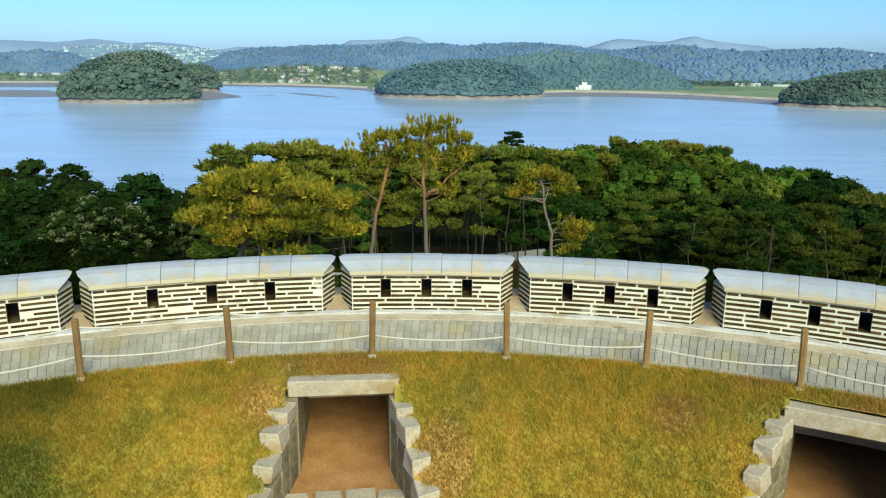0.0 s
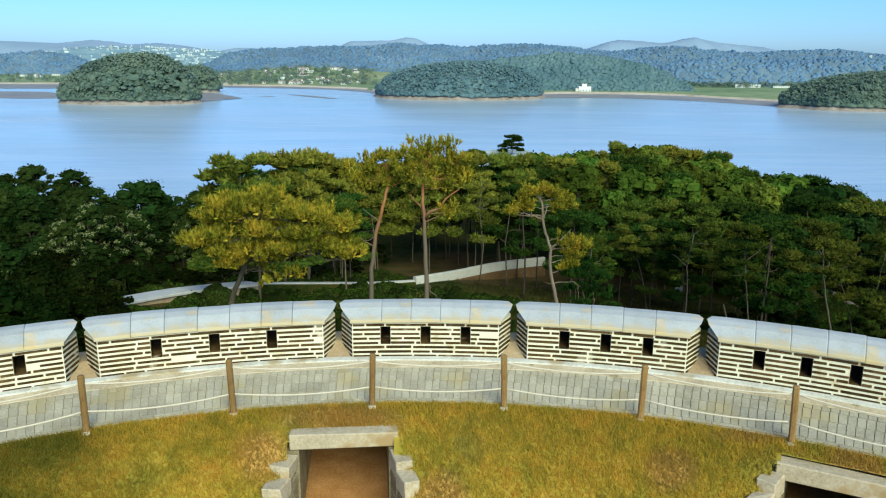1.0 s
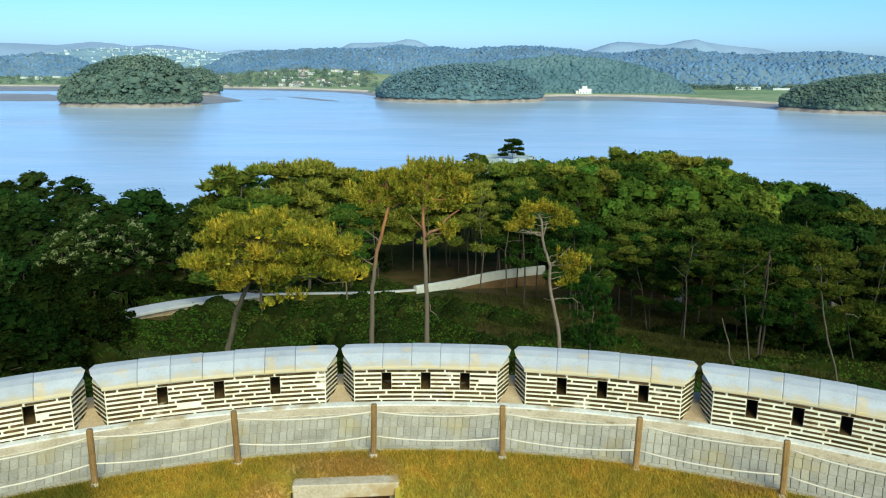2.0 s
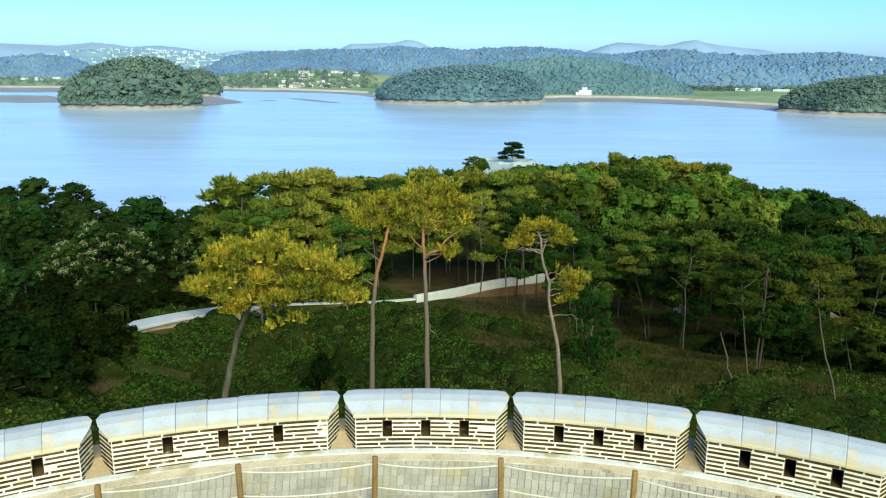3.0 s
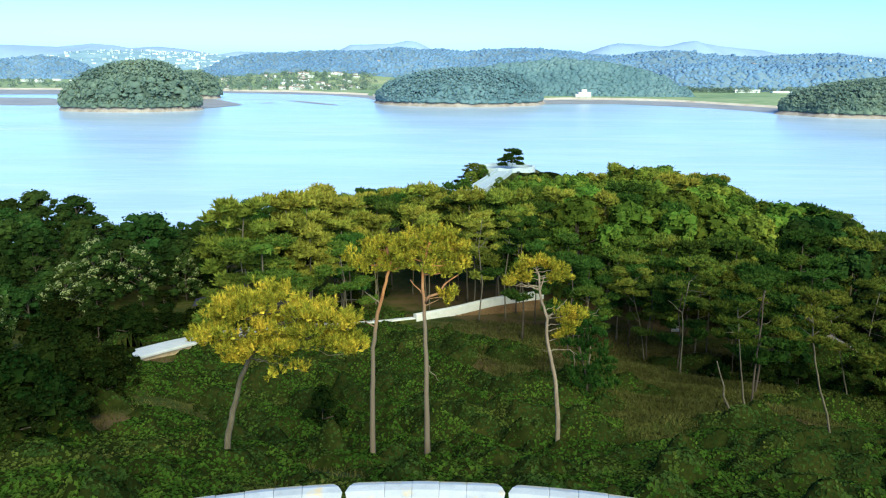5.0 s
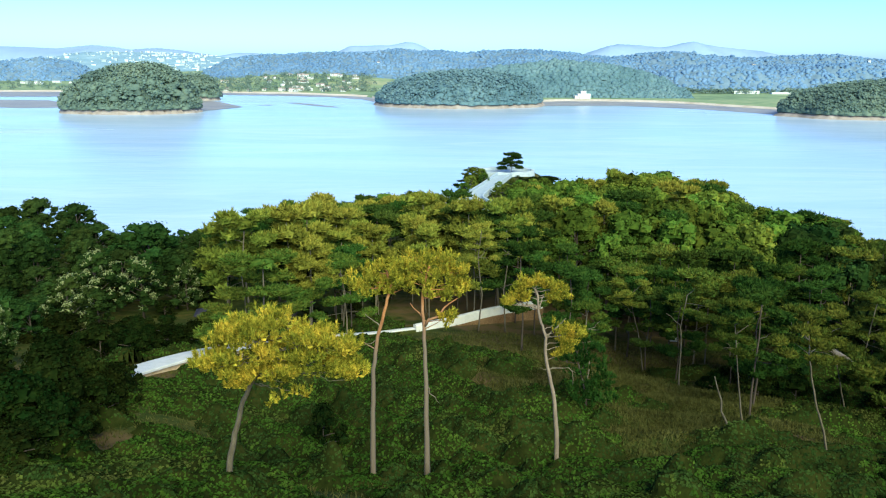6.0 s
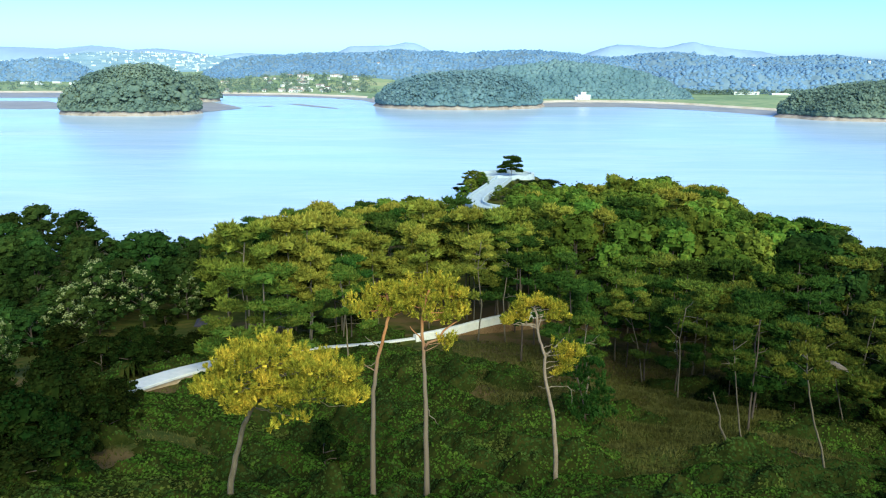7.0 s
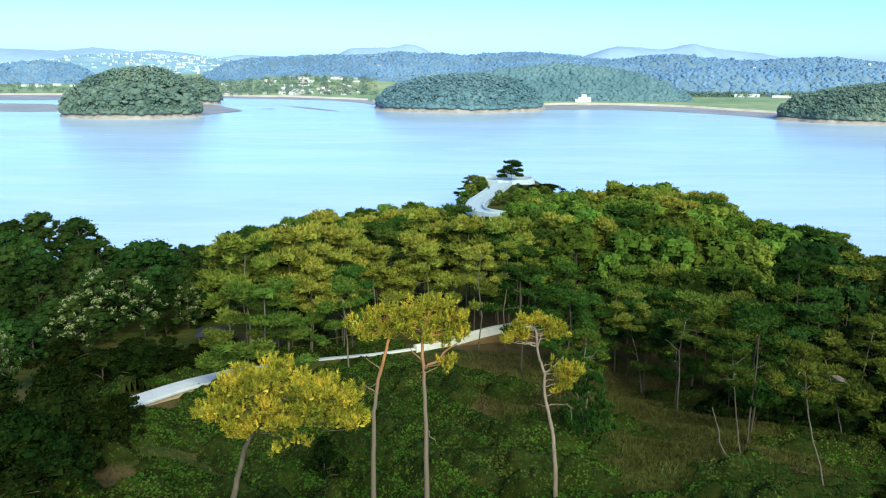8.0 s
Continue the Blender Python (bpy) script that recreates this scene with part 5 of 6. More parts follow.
snag = thing("dead_tree", b_, "leaning bare dead trunk on the slope", "tree")
part("trunk", mesh_of("trunk", *joined([limb(random.Random(2), (0, 0, 0), (-1.7, 0, 5.4), 0.12, 0.04, 0.06)]), M_BARK, True), snag)

# the wood behind them
TOPS = np.array([(-23, 89, -5.5), (-19, 124, -10), (4, 111, -8.5), (51, 220, -19.5), (63, 187, -16), (62, 136, -14), (70, 135, -15.5), (-75, 156, -16.5), (-47, 121, -14), (10, 88, -9), (31, 88, -12.5), (23, 94, -12.5), (-12, 95, -10), (30, 150, -13.5), (0, 150, -13), (60, 100, -13), (45, 75, -11), (-55, 100, -17), (-30, 160, -17), (0, 200, -23), (-40, 190, -24), (100, 150, -17), (25, 190, -19)])


def top_z(x, y):
    w = 1 / ((TOPS[:, 0] - x) ** 2 + (TOPS[:, 1] - y) ** 2 + 30) ** 1.5
    return float((w * TOPS[:, 2]).sum() / w.sum())


def edge(x):
    """How near the wood comes, by x."""
    return float(np.interp(x, [-120, -60, -48, -38, -27, -22, -12, 0, 12, 18, 28, 36, 44, 60, 120], [60, 62, 78, 104, 104, 84, 92, 104, 98, 84, 80, 76, 74, 66, 50]))


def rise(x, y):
    """The most the wood's top reaches: skylines set by bearing from two camera heights."""
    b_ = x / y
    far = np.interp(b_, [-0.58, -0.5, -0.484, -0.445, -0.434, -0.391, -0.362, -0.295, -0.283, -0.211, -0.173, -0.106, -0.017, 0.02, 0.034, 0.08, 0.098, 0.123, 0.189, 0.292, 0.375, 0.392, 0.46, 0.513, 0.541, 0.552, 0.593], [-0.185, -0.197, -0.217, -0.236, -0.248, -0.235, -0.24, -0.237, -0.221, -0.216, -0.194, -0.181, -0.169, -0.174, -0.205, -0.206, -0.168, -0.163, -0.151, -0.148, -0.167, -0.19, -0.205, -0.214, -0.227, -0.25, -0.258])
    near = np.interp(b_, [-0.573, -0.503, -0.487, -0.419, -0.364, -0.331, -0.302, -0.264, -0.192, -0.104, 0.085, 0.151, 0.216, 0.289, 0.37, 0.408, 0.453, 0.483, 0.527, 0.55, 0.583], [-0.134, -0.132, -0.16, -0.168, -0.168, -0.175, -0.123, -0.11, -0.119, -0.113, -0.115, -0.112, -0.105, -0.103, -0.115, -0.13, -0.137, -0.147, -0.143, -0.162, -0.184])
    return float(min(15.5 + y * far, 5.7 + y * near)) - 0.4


wood_rng = random.Random(5)
rows_ = []
y = 52.0
while y < 236:
    gapx = 4.9 + 0.019 * y
    x = -0.62 * y - 26
    while x < 0.62 * y + 26:
        px, py = x + wood_rng.uniform(-1.6, 1.6), y + wood_rng.uniform(-1.8, 1.8)
        x += gapx
        if py < edge(px) + 1.5 or py > float(shore(px)) - 14 or (py > 200 and 2 < px < 28) or (py < 86 and 0.53 < px / py < 0.61):
            continue
        rows_.append((px, py))
    y += gapx * 0.95
for px, py in rows_:
    c = wood_rng.random()
    if px < -34:
        kind = "bloom" if c > 0.85 and py < 125 else "dark"
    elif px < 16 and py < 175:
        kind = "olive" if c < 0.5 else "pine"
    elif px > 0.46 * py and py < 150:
        # dark broadleaves, whose darker leaf colour also carries the right edge's shade
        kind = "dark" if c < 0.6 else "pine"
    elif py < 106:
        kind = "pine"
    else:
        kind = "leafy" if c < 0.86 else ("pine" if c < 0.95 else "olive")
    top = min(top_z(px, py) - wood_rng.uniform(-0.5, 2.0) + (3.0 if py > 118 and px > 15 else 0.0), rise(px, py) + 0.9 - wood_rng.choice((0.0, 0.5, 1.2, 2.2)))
    if top > gz(px, py) + 4.0:
        plant(kind, px, py, top, wood_rng.uniform(1.0, 1.3) * (0.82 if kind in ("leafy", "dark", "bloom") else 1.0) * (1.0 if top - gz(px, py) > 8 else 1.3))
# shrubs, added under the trees to darken the wood's inside, and along the cape
for px, py in rows_[::2]:
    if py < 120 and py > edge(px) + 7 and not -6 < px < 42:
        plant("bush", px + 2.5, py + 1.5, gz(px, py) + wood_rng.uniform(2.0, 3.6), 1.2)
for x, y, top, kind in [(17, 306, -30.5, "leafy"), (13, 318, -29.6, "leafy"), (17, 322, -31.0, "leafy"), (9, 296, -32.8, "leafy"), (31, 288, -31.0, "leafy"), (36, 300, -31.8, "leafy"), (41, 308, -32.5, "leafy"), (27, 276, -30.0, "leafy"), (22, 290, -31.5, "leafy"), (26, 262, -28.5, "leafy"), (33, 270, -29.5, "leafy"), (4, 262, -33.5, "leafy"), (-3, 256, -32.5, "leafy"), (-10, 250, -31.5, "leafy"), (5, 280, -35.5, "leafy"), (45, 300, -34, "leafy"), (38, 282, -31.5, "leafy"), (-18, 244, -30.5, "leafy"), (-26, 238, -29.5, "leafy"), (30, 296, -31.8, "leafy"), (35, 290, -31.5, "leafy"), (24, 282, -31.0, "leafy"), (20, 278, -31.8, "leafy"), (28, 304, -32.4, "leafy"), (12, 306, -31.5, "leafy"), (8, 288, -34.0, "leafy")]:
    plant(kind, x, y, top, 1.6)
for x, y, top in [(33, 316, -33.4), (38, 319, -33.6), (43, 322, -34.0), (46, 328, -34.6), (17, 317, -33.6), (13, 324, -33.9), (35, 310, -33.4), (41, 315, -34.0), (32, 321, -33.8)]:
    plant("bush", x, y, top - 0.3, 2.2)
for i in range(46):
    x, y = wood_rng.uniform(-40, -20), wood_rng.uniform(71, 93)
    if y > 66 + 1.55 * (x + 29) + 7.5:
        plant("bush", x, y, gz(x, y) + wood_rng.uniform(1.2, 3.2), wood_rng.uniform(1.1, 1.5))
# bushes added to darken the meadow's lower right
for x, y, high in [(27, 40, 1.6), (30, 44, 2.4), (33, 47, 2.8), (36, 52, 3.2), (40, 57, 3.4), (29, 38, 1.8)]:
    plant("bush", x, y, gz(x, y) + high, 1.2)
for protos, _h, _l in KINDS.values():
    if protos[0][0] is PINES[0][1]:
        continue  # shared with the pines
    for p_ in sum(protos, []):
        for c in (*p_.children_recursive, p_):
            bpy.data.objects.remove(c)


# ---- the lower wall, the meadow and the cape ----
def wall_run(name, pts, wide, mat, label, drop=1.2):
    """A low wall with a slightly domed top along points of its top's middle line."""
    v, f = [], []
    P = [Vector(p) for p in pts]
    prof = [(-wide / 2, -drop), (-wide / 2, -0.06), (-wide / 2 + 0.08, 0.0), (0, 0.05), (wide / 2 - 0.08, 0.0), (wide / 2, -0.06), (wide / 2, -drop)]
    for i, p in enumerate(P):
        d = (P[min(i + 1, len(P) - 1)] - P[max(0, i - 1)])
        s = Vector((d.y, -d.x, 0)).normalized()
        for o, z in prof:
            v.append(p + s * o + Vector((0, 0, z)))
    k_ = len(prof)
    for i in range(len(P) - 1):
        for j in range(k_ - 1):
            f.append((i * k_ + j, (i + 1) * k_ + j, (i + 1) * k_ + j + 1, i * k_ + j + 1))
    f += [tuple(range(k_)), tuple(range((len(P) - 1) * k_, len(P) * k_))[::-1]]
    return tagged(part(name, mesh_of(name, v, f, mat)), label, "wall", kind="structure")


def arc(pts, n_=24):
    """A smooth line through points (Catmull-Rom)."""
    P = [Vector(p) for p in pts]
    P = [2 * P[0] - P[1], *P, 2 * P[-1] - P[-2]]
    out = []
    for i in range(1, len(P) - 2):
        for k_ in range(n_):
            t_ = k_ / n_
            a, b_, c, d = P[i - 1:i + 3]
            out.append(0.5 * ((2 * b_) + (c - a) * t_ + (2 * a - 5 * b_ + 4 * c - d) * t_ ** 2 + (3 * b_ - a - 3 * c + d) * t_ ** 3))
    out.append(P[-2])
    return out


low = arc([(-26.9, 60.6, -12.95), (-23.9, 67.4, -14.05), (-20.6, 73.6, -15.3), (-19.2, 76.4, -15.9)])
wall_run("wall_lower", low, 2.3, M_CAP, "low white stone-capped wall along the edge of the wood", drop=0.24)
wall_run("wall_lower_core", [p - Vector((0, 0, 0.245)) for p in low], 1.8, M_SAND, "earth-stained rubble core of the low wall", drop=1.2)
north = arc([(-19.1, 76.6, -16.0), (-17.0, 80.6, -17.15), (-13, 86, -18.7), (-8, 91.4, -20.25), (-3.4, 96, -21.3)])
wall_run("wall_lower_north", north, 0.85, M_CAP, "thin white line of the low wall behind the meadow", drop=0.14)
wall_run("wall_lower_bank", [p - Vector((0, 0, 0.145)) for p in north], 1.0, M_MEADOW, "grassy bank under the low wall", drop=2.0)
east = arc([(-3.2, 96, -20.85), (2, 100, -21.1), (8, 104.6, -21.15), (15, 108, -21.2)])
wall_run("wall_lower_east", east, 0.7, M_CAP, "white plastered low wall between the pines", drop=1.15)
wall_run("wall_lower_base", [p - Vector((0, 0, 1.16)) for p in east], 0.9, M_SOIL, "earthen footing of the low wall between the pines", drop=1.6)

# low growth on the meadow: creepers and weeds in rounded mounds
g = np.random.default_rng(9)
CELL = 0.36
mx, my = np.arange(-50, 58, CELL), np.arange(26, 106, CELL)
qx, qy = np.meshgrid(mx, my)
lush = np.array([[noise.noise(Vector((a * 0.09, b_ * 0.16, 7.0))) for a in mx[::4]] for b_ in my[::4]])
lush = np.repeat(np.repeat(lush, 4, 0), 4, 1)[:len(my), :len(mx)]
lush = lush + 0.25 * np.sin(1.05 * (qy - np.interp(qx, [-40, -30, -11, 7, 25, 50], [88, 86, 75, 57, 54, 50])) + 0.9 * np.sin(0.16 * qx) + 0.8)
bare = 0.8 * np.exp(-((qx - 19) / 13) ** 2 - ((qy - 76) / 10) ** 2) + 1.6 * np.exp(-((qx + 23.4) / 2.0) ** 2 - ((qy - 48.8) / 3.2) ** 2) + 1.4 * np.exp(-((qx + 25) / 2.6) ** 2 - ((qy - 64) / 2.2) ** 2) + 0.9 * np.exp(-((qx - 29) / 3.2) ** 2 - ((qy - 56) / 1.3) ** 2) + 0.8 * np.exp(-((qx - 5.4) / 3) ** 2 - ((qy - 71) / 2) ** 2)
bare = bare + 0.3 * smooth(8, 18, qx) * smooth(46, 56, qy)
bare = bare + 1.3 * smooth(84, 92, qy) * smooth(0, 8, qx)
wall_y = np.interp(qx, [-29, -24.6, -21, -17.2, -13, -8, -3.4, 2, 8], [62.5, 68.4, 74.4, 80.6, 86, 91.4, 96, 100, 104])
grown = ((qy < wall_y - np.where(qx < -19, 2.2, 0.9)) | (qy > wall_y + 1.6)) & ~((qx > -5) & (qy > 89)) & (qy < np.interp(qx, [-60, -34, -25, -15, 0, 8, 60], [52, 58, 92, 102, 106, 98, 95]))
cover = smooth(-0.15, 0.35, 0.45 + 0.7 * lush - bare) * grown
mound = np.zeros_like(qx)
for k_ in range(11000):
    big_ = 1.6 if k_ % 12 == 0 else 1.0
    cx_, cy_, r_, h_ = g.uniform(-50, 58), g.uniform(26, 106), g.uniform(0.4, 1.1) * big_, g.uniform(0.25, 0.8) * big_
    i0, i1, j0, j1 = np.searchsorted(mx, (cx_ - r_ * 1.3, cx_ + r_ * 1.3)).tolist() + np.searchsorted(my, (cy_ - r_, cy_ + r_)).tolist()
    d2 = ((qx[j0:j1, i0:i1] - cx_) / (1.3 * r_)) ** 2 + ((qy[j0:j1, i0:i1] - cy_) / r_) ** 2
    mound[j0:j1, i0:i1] = np.maximum(mound[j0:j1, i0:i1], h_ * np.sqrt(np.maximum(0, 1 - d2)))
rough = np.array([[noise.noise(Vector((a * 0.32, b_ * 0.42, 4.0))) for a in mx[::2]] for b_ in my[::2]])
rough = np.repeat(np.repeat(rough, 2, 0), 2, 1)[:len(my), :len(mx)]
ledge = np.sin(1.05 * (qy - np.interp(qx, [-40, -30, -11, 7, 25, 50], [88, 86, 75, 57, 54, 50])) + 0.9 * np.sin(0.16 * qx) + 2.2)
# bands of darker leaves, standing in for terrace shade and the dim lower right
shade_band = 0.55 * ledge + 1.7 * rough + 0.4 * smooth(18, 30, qx) * (1 - smooth(50, 60, qy))
mound = mound * (0.75 + 0.9 * smooth(0.1, 0.7, shade_band))
mz = ground_z(qx, qy) - 0.14 + cover * (0.16 + 1.25 * mound * (0.75 + 0.5 * np.clip(lush, -0.6, 1)))
nx = len(mx)
keep = (cover[:-1, :-1] + cover[1:, 1:] > 0.06).reshape(-1)
quads = np.stack([(np.arange(len(my) - 1)[:, None] * nx + np.arange(nx - 1)[None]).reshape(-1)] * 4, 1) + np.array([0, 1, nx + 1, nx])
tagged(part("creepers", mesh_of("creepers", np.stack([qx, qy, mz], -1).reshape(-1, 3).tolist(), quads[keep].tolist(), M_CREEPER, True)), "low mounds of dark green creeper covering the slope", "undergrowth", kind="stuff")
n_ = 340000
u_, w_ = g.random(n_) * (nx - 2), g.random(n_) ** 1.2 * (len(my) - 2)
iu, iw = u_.astype(int), w_.astype(int)
fu, fw = u_ - iu, w_ - iw
ok = cover[iw, iu] > 0.15 + 0.5 * g.random(n_)
iu, iw, fu, fw = iu[ok], iw[ok], fu[ok], fw[ok]
at = np.stack([mx[0] + (iu + fu) * CELL, my[0] + (iw + fw) * CELL, mz[iw, iu] * (1 - fu) * (1 - fw) + mz[iw, iu + 1] * fu * (1 - fw) + mz[iw + 1, iu] * (1 - fu) * fw + mz[iw + 1, iu + 1] * fu * fw + 0.03], 1)
way = np.stack([-(mz[iw, iu + 1] - mz[iw, iu]) / CELL, -(mz[iw + 1, iu] - mz[iw, iu]) / CELL, np.ones(len(iu))], 1)
dark = shade_band[iw, iu] + g.normal(0, 0.15, len(iu)) > 0.42
for pick, mat, name, label in ((~dark, M_WEED, "undergrowth", "low green weeds and creepers covering the slope"), (dark, M_SHADE_LEAF, "brambles", "dark leaves painted in as shade along the slope's old terraces")):
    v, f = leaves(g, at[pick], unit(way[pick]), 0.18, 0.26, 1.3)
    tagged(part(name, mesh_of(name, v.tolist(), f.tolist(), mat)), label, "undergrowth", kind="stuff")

# dry grass on the barer parts
n_ = 200000
x, y = g.uniform(-45, 56, n_), 28 + 72 * g.random(n_)
ok = (np.exp(-((x - 15) / 15) ** 2 - ((y - 76) / 14) ** 2) + 0.5 > g.random(n_)) & (y < np.interp(x, [-45, -25, -15, 0, 8, 56], [56, 62, 80, 94, 99, 96]))
at = np.stack([x[ok], y[ok], ground_z(x[ok], y[ok])], 1)
v, f = blades(g, at, np.tile(np.array([0.0, -0.2, 1.0]), (len(at), 1)), 0.36, 0.07, 1, 0.55)
tagged(part("dry_grass", mesh_of("dry_grass", v.tolist(), f.tolist(), M_STRAW)), "sparse dry brown grass under the pines", "grass", kind="stuff")

n_ = 120000
x, y = g.normal(20, 11, n_), g.normal(70, 11, n_)
at = np.stack([x, y, ground_z(x, y) + 0.04], 1)
v, f = blades(g, at, np.tile(np.array([0.0, -0.2, 1.0]), (len(at), 1)), 0.4, 0.075, 1, 0.6)
tagged(part("dry_grass", mesh_of("dry_grass", v.tolist(), f.tolist(), M_STRAW)), "thick dry olive-brown grass on the open slope", "grass", kind="stuff")

# short grass on the bank inside the fort
n_ = 150000
a, r = g.uniform(-37, 37, n_), 9.5 + 6.7 * np.sqrt(g.random(n_))
ok = np.array([not in_niche(p, q, 0.05) for p, q in zip(r, a)])
a, r = a[ok], r[ok]
at = np.array([polar(p, q, bank_z(p, q) + 0.012) for p, q in zip(r, a)])
v, f = blades(g, at, np.tile(np.array([0.0, -0.15, 0.9]), (len(a), 1)), 0.10, 0.02, 1, 0.4)
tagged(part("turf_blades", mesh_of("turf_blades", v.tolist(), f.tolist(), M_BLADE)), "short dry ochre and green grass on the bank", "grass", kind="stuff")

# the cape with its walled path, small round fort and lone pine
cape_line = arc([(27, 245, -33.4), (19.5, 250, -33.5), (13.6, 256, -33.6), (11.6, 265, -33.7), (13.8, 278, -33.8), (19.0, 297, -34.0), (26.5, 323, -33.7)], 10)
side = lambda i: (cape_line[min(i + 1, len(cape_line) - 1)] - cape_line[max(0, i - 1)]).cross(Vector((0, 0, 1))).normalized()
for s, nm in ((-1, "wall_cape"), (1, "wall_cape_east")):
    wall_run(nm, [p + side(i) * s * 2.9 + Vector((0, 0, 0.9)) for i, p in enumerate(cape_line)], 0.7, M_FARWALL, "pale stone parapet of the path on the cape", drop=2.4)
v, f = [], []
for i, p in enumerate(cape_line):
    v += [p - side(i) * 2.7, p + side(i) * 2.7]
f = [(2 * i, 2 * i + 1, 2 * i + 3, 2 * i + 2) for i in range(len(cape_line) - 1)]
tagged(part("path", mesh_of("path", v, f, M_FARWALL)), "pale paved path out to the cape", "path", kind="structure")
v, f = [], []
n_ = 40
for i in range(n_):
    q = 2 * math.pi * i / n_
    for rr, zz in ((9.2, -40), (9.0, -32.6), (8.0, -32.6), (7.9, -34.0)):
        v.append((27.0 + rr * math.cos(q) * 1.45, 331 + rr * math.sin(q), zz - 0.4 * (zz > -33) + (0.35 if i % 4 < 2 and rr < 9.1 and zz > -33 else 0)))
for i in range(n_):
    for j in range(3):
        f.append((i * 4 + j, ((i + 1) % n_) * 4 + j, ((i + 1) % n_) * 4 + j + 1, i * 4 + j + 1))
f.append([i * 4 + 3 for i in range(n_)])
tagged(part("wall_battery", mesh_of("wall_battery", v, f, M_FARWALL)), "small round pale stone battery at the cape's tip", "wall", kind="structure")
r_ = random.Random(3)
pine("pine_tree", (29.6, 328, -34.1), [(0, 0, 0), (0.3, 0, 3), (0.6, 0, 6), (0.9, 0, 8)], spread_pads(r_, 3.0, 8.0, 6.0, 12, 0.2, 0.5, 0, 0.42), [], M_NEEDLE, M_BARK_DARK, "lone windswept pine on the cape battery", 91, 0.8, 5, 0.25, 5)

# small roofed shelters and a notice board in the wood
def shelter(x_, y_, z_, w, d, label, turn=0.0):
    root = thing("shelter", (x_, y_, gz(x_, y_) - 0.1), label, "shelter", "shelters in the wood", turn=turn)
    h_ = z_ - root.location.z
    v_ = [(-w / 2, -d / 2, h_ - 0.7), (w / 2, -d / 2, h_ - 0.7), (w / 2, d / 2, h_ - 0.7), (-w / 2, d / 2, h_ - 0.7), (-w / 4, 0, h_), (w / 4, 0, h_)]
    part("roof", mesh_of("roof", v_, [(0, 1, 5, 4), (2, 3, 4, 5), (1, 2, 5), (3, 0, 4), (3, 2, 1, 0)], M_TILE), root, "dark tiled hipped roof")
    for sx in (-1, 1):
        for sy in (-1, 1):
            part("post", mesh_of("post", *box(sx * w * 0.4 - 0.08, sx * w * 0.4 + 0.08, sy * d * 0.36 - 0.08, sy * d * 0.36 + 0.08, 0, h_ - 0.68), M_BARK_DARK), root)


shelter(-30.9, 100, -19.9, 4.6, 3.4, "small open shelter with a dark tiled roof among the trees", 10)
shelter(-20.2, 97, -19.2, 2.4, 2.4, "small open shelter with a dark tiled roof among the trees", -8)
hb = gz(30.9, 96)
board = thing("notice_board", (30.9, 96, hb), "white notice board on two posts under the pines", "notice board")
part("panel", mesh_of("panel", *box(-0.55, 0.55, -0.04, 0.04, 1.7, 3.2), M_WHITE), board, "plain white panel")
for sx in (-1, 1):
    part("post", mesh_of("post", *box(sx * 0.61 - 0.05, sx * 0.61 + 0.05, -0.06, 0.06, 0, 3.3), M_BARK_DARK), board)
wall_run("wall_steps", [(45.3, 85.5, -19.2), (47.8, 85, -20.6), (50.4, 84.6, -22.3)], 0.7, M_ROCK, "pale stone edging of a path among the trees", drop=1.2)


# ---- the far shore ----
def far_wood(name, count, area, size, label, seed, mat=M_FARTREE, per=22, leaf=0.44, tall=1.15):
    """Crowns of a far wood as clumps of leaves: area gives a place and its ground for a pair of random shares."""
    g_ = np.random.default_rng(seed)
    ats, ways = [], []
    for _ in range(count):
        x_, y_, z_ = area(g_.random(), g_.random())
        s = size * g_.uniform(0.7, 1.3)
        d = unit(g_.normal(0, 1, (per, 3)))
        d[:, 2] = np.abs(d[:, 2]) * 1.0 - 0.15
        ats.append(np.array([x_, y_, z_ + s * 0.9]) + d * np.array([s, s, s * tall]))
        ways.append(0.65 * d + np.array([0, -0.25, 0.4]) if leaf < 0.5 else 0.22 * d + np.array([0, -0.5, 0.75]))
    v_, f_ = leaves(g_, np.concatenate(ats), np.concatenate(ways), size * leaf, 0.3 if leaf < 0.5 else 0.1, 1.3)
    return tagged(part(name, mesh_of(name, v_.tolist(), f_.tolist(), mat)), label, "wood", kind="stuff")


def canopy(name, count, area, size, label, seed, mat, rings=4, sides=7):
    """The closed roof of a far wood: rounded crowns that stand into one another."""
    g_ = np.random.default_rng(seed)
    cap = [(math.cos(2 * math.pi * (i + 0.5 * j) / sides) * math.cos(b_), math.sin(2 * math.pi * (i + 0.5 * j) / sides) * math.cos(b_), math.sin(b_)) for j, b_ in enumerate(np.linspace(-0.25, 1.5, rings)) for i in range(sides)]
    cap_f = np.array([(j * sides + i, j * sides + (i + 1) % sides, (j + 1) * sides + (i + 1) % sides, (j + 1) * sides + i) for j in range(rings - 1) for i in range(sides)])
    at = np.array([area(g_.random(), g_.random()) for _ in range(count)])
    s = size * g_.uniform(0.6, 1.25, (count, 1, 1)) * np.array([1, 1, 0.85])
    v_ = at[:, None] + np.array(cap)[None] * s * g_.uniform(0.85, 1.15, (count, len(cap), 1)) + np.array([0, 0, size * 0.35])
    f_ = cap_f[None] + (np.arange(count) * len(cap))[:, None, None]
    return tagged(part(name, mesh_of(name, v_.reshape(-1, 3).tolist(), f_.reshape(-1, 4).tolist(), mat, True)), label, "wood", kind="stuff")


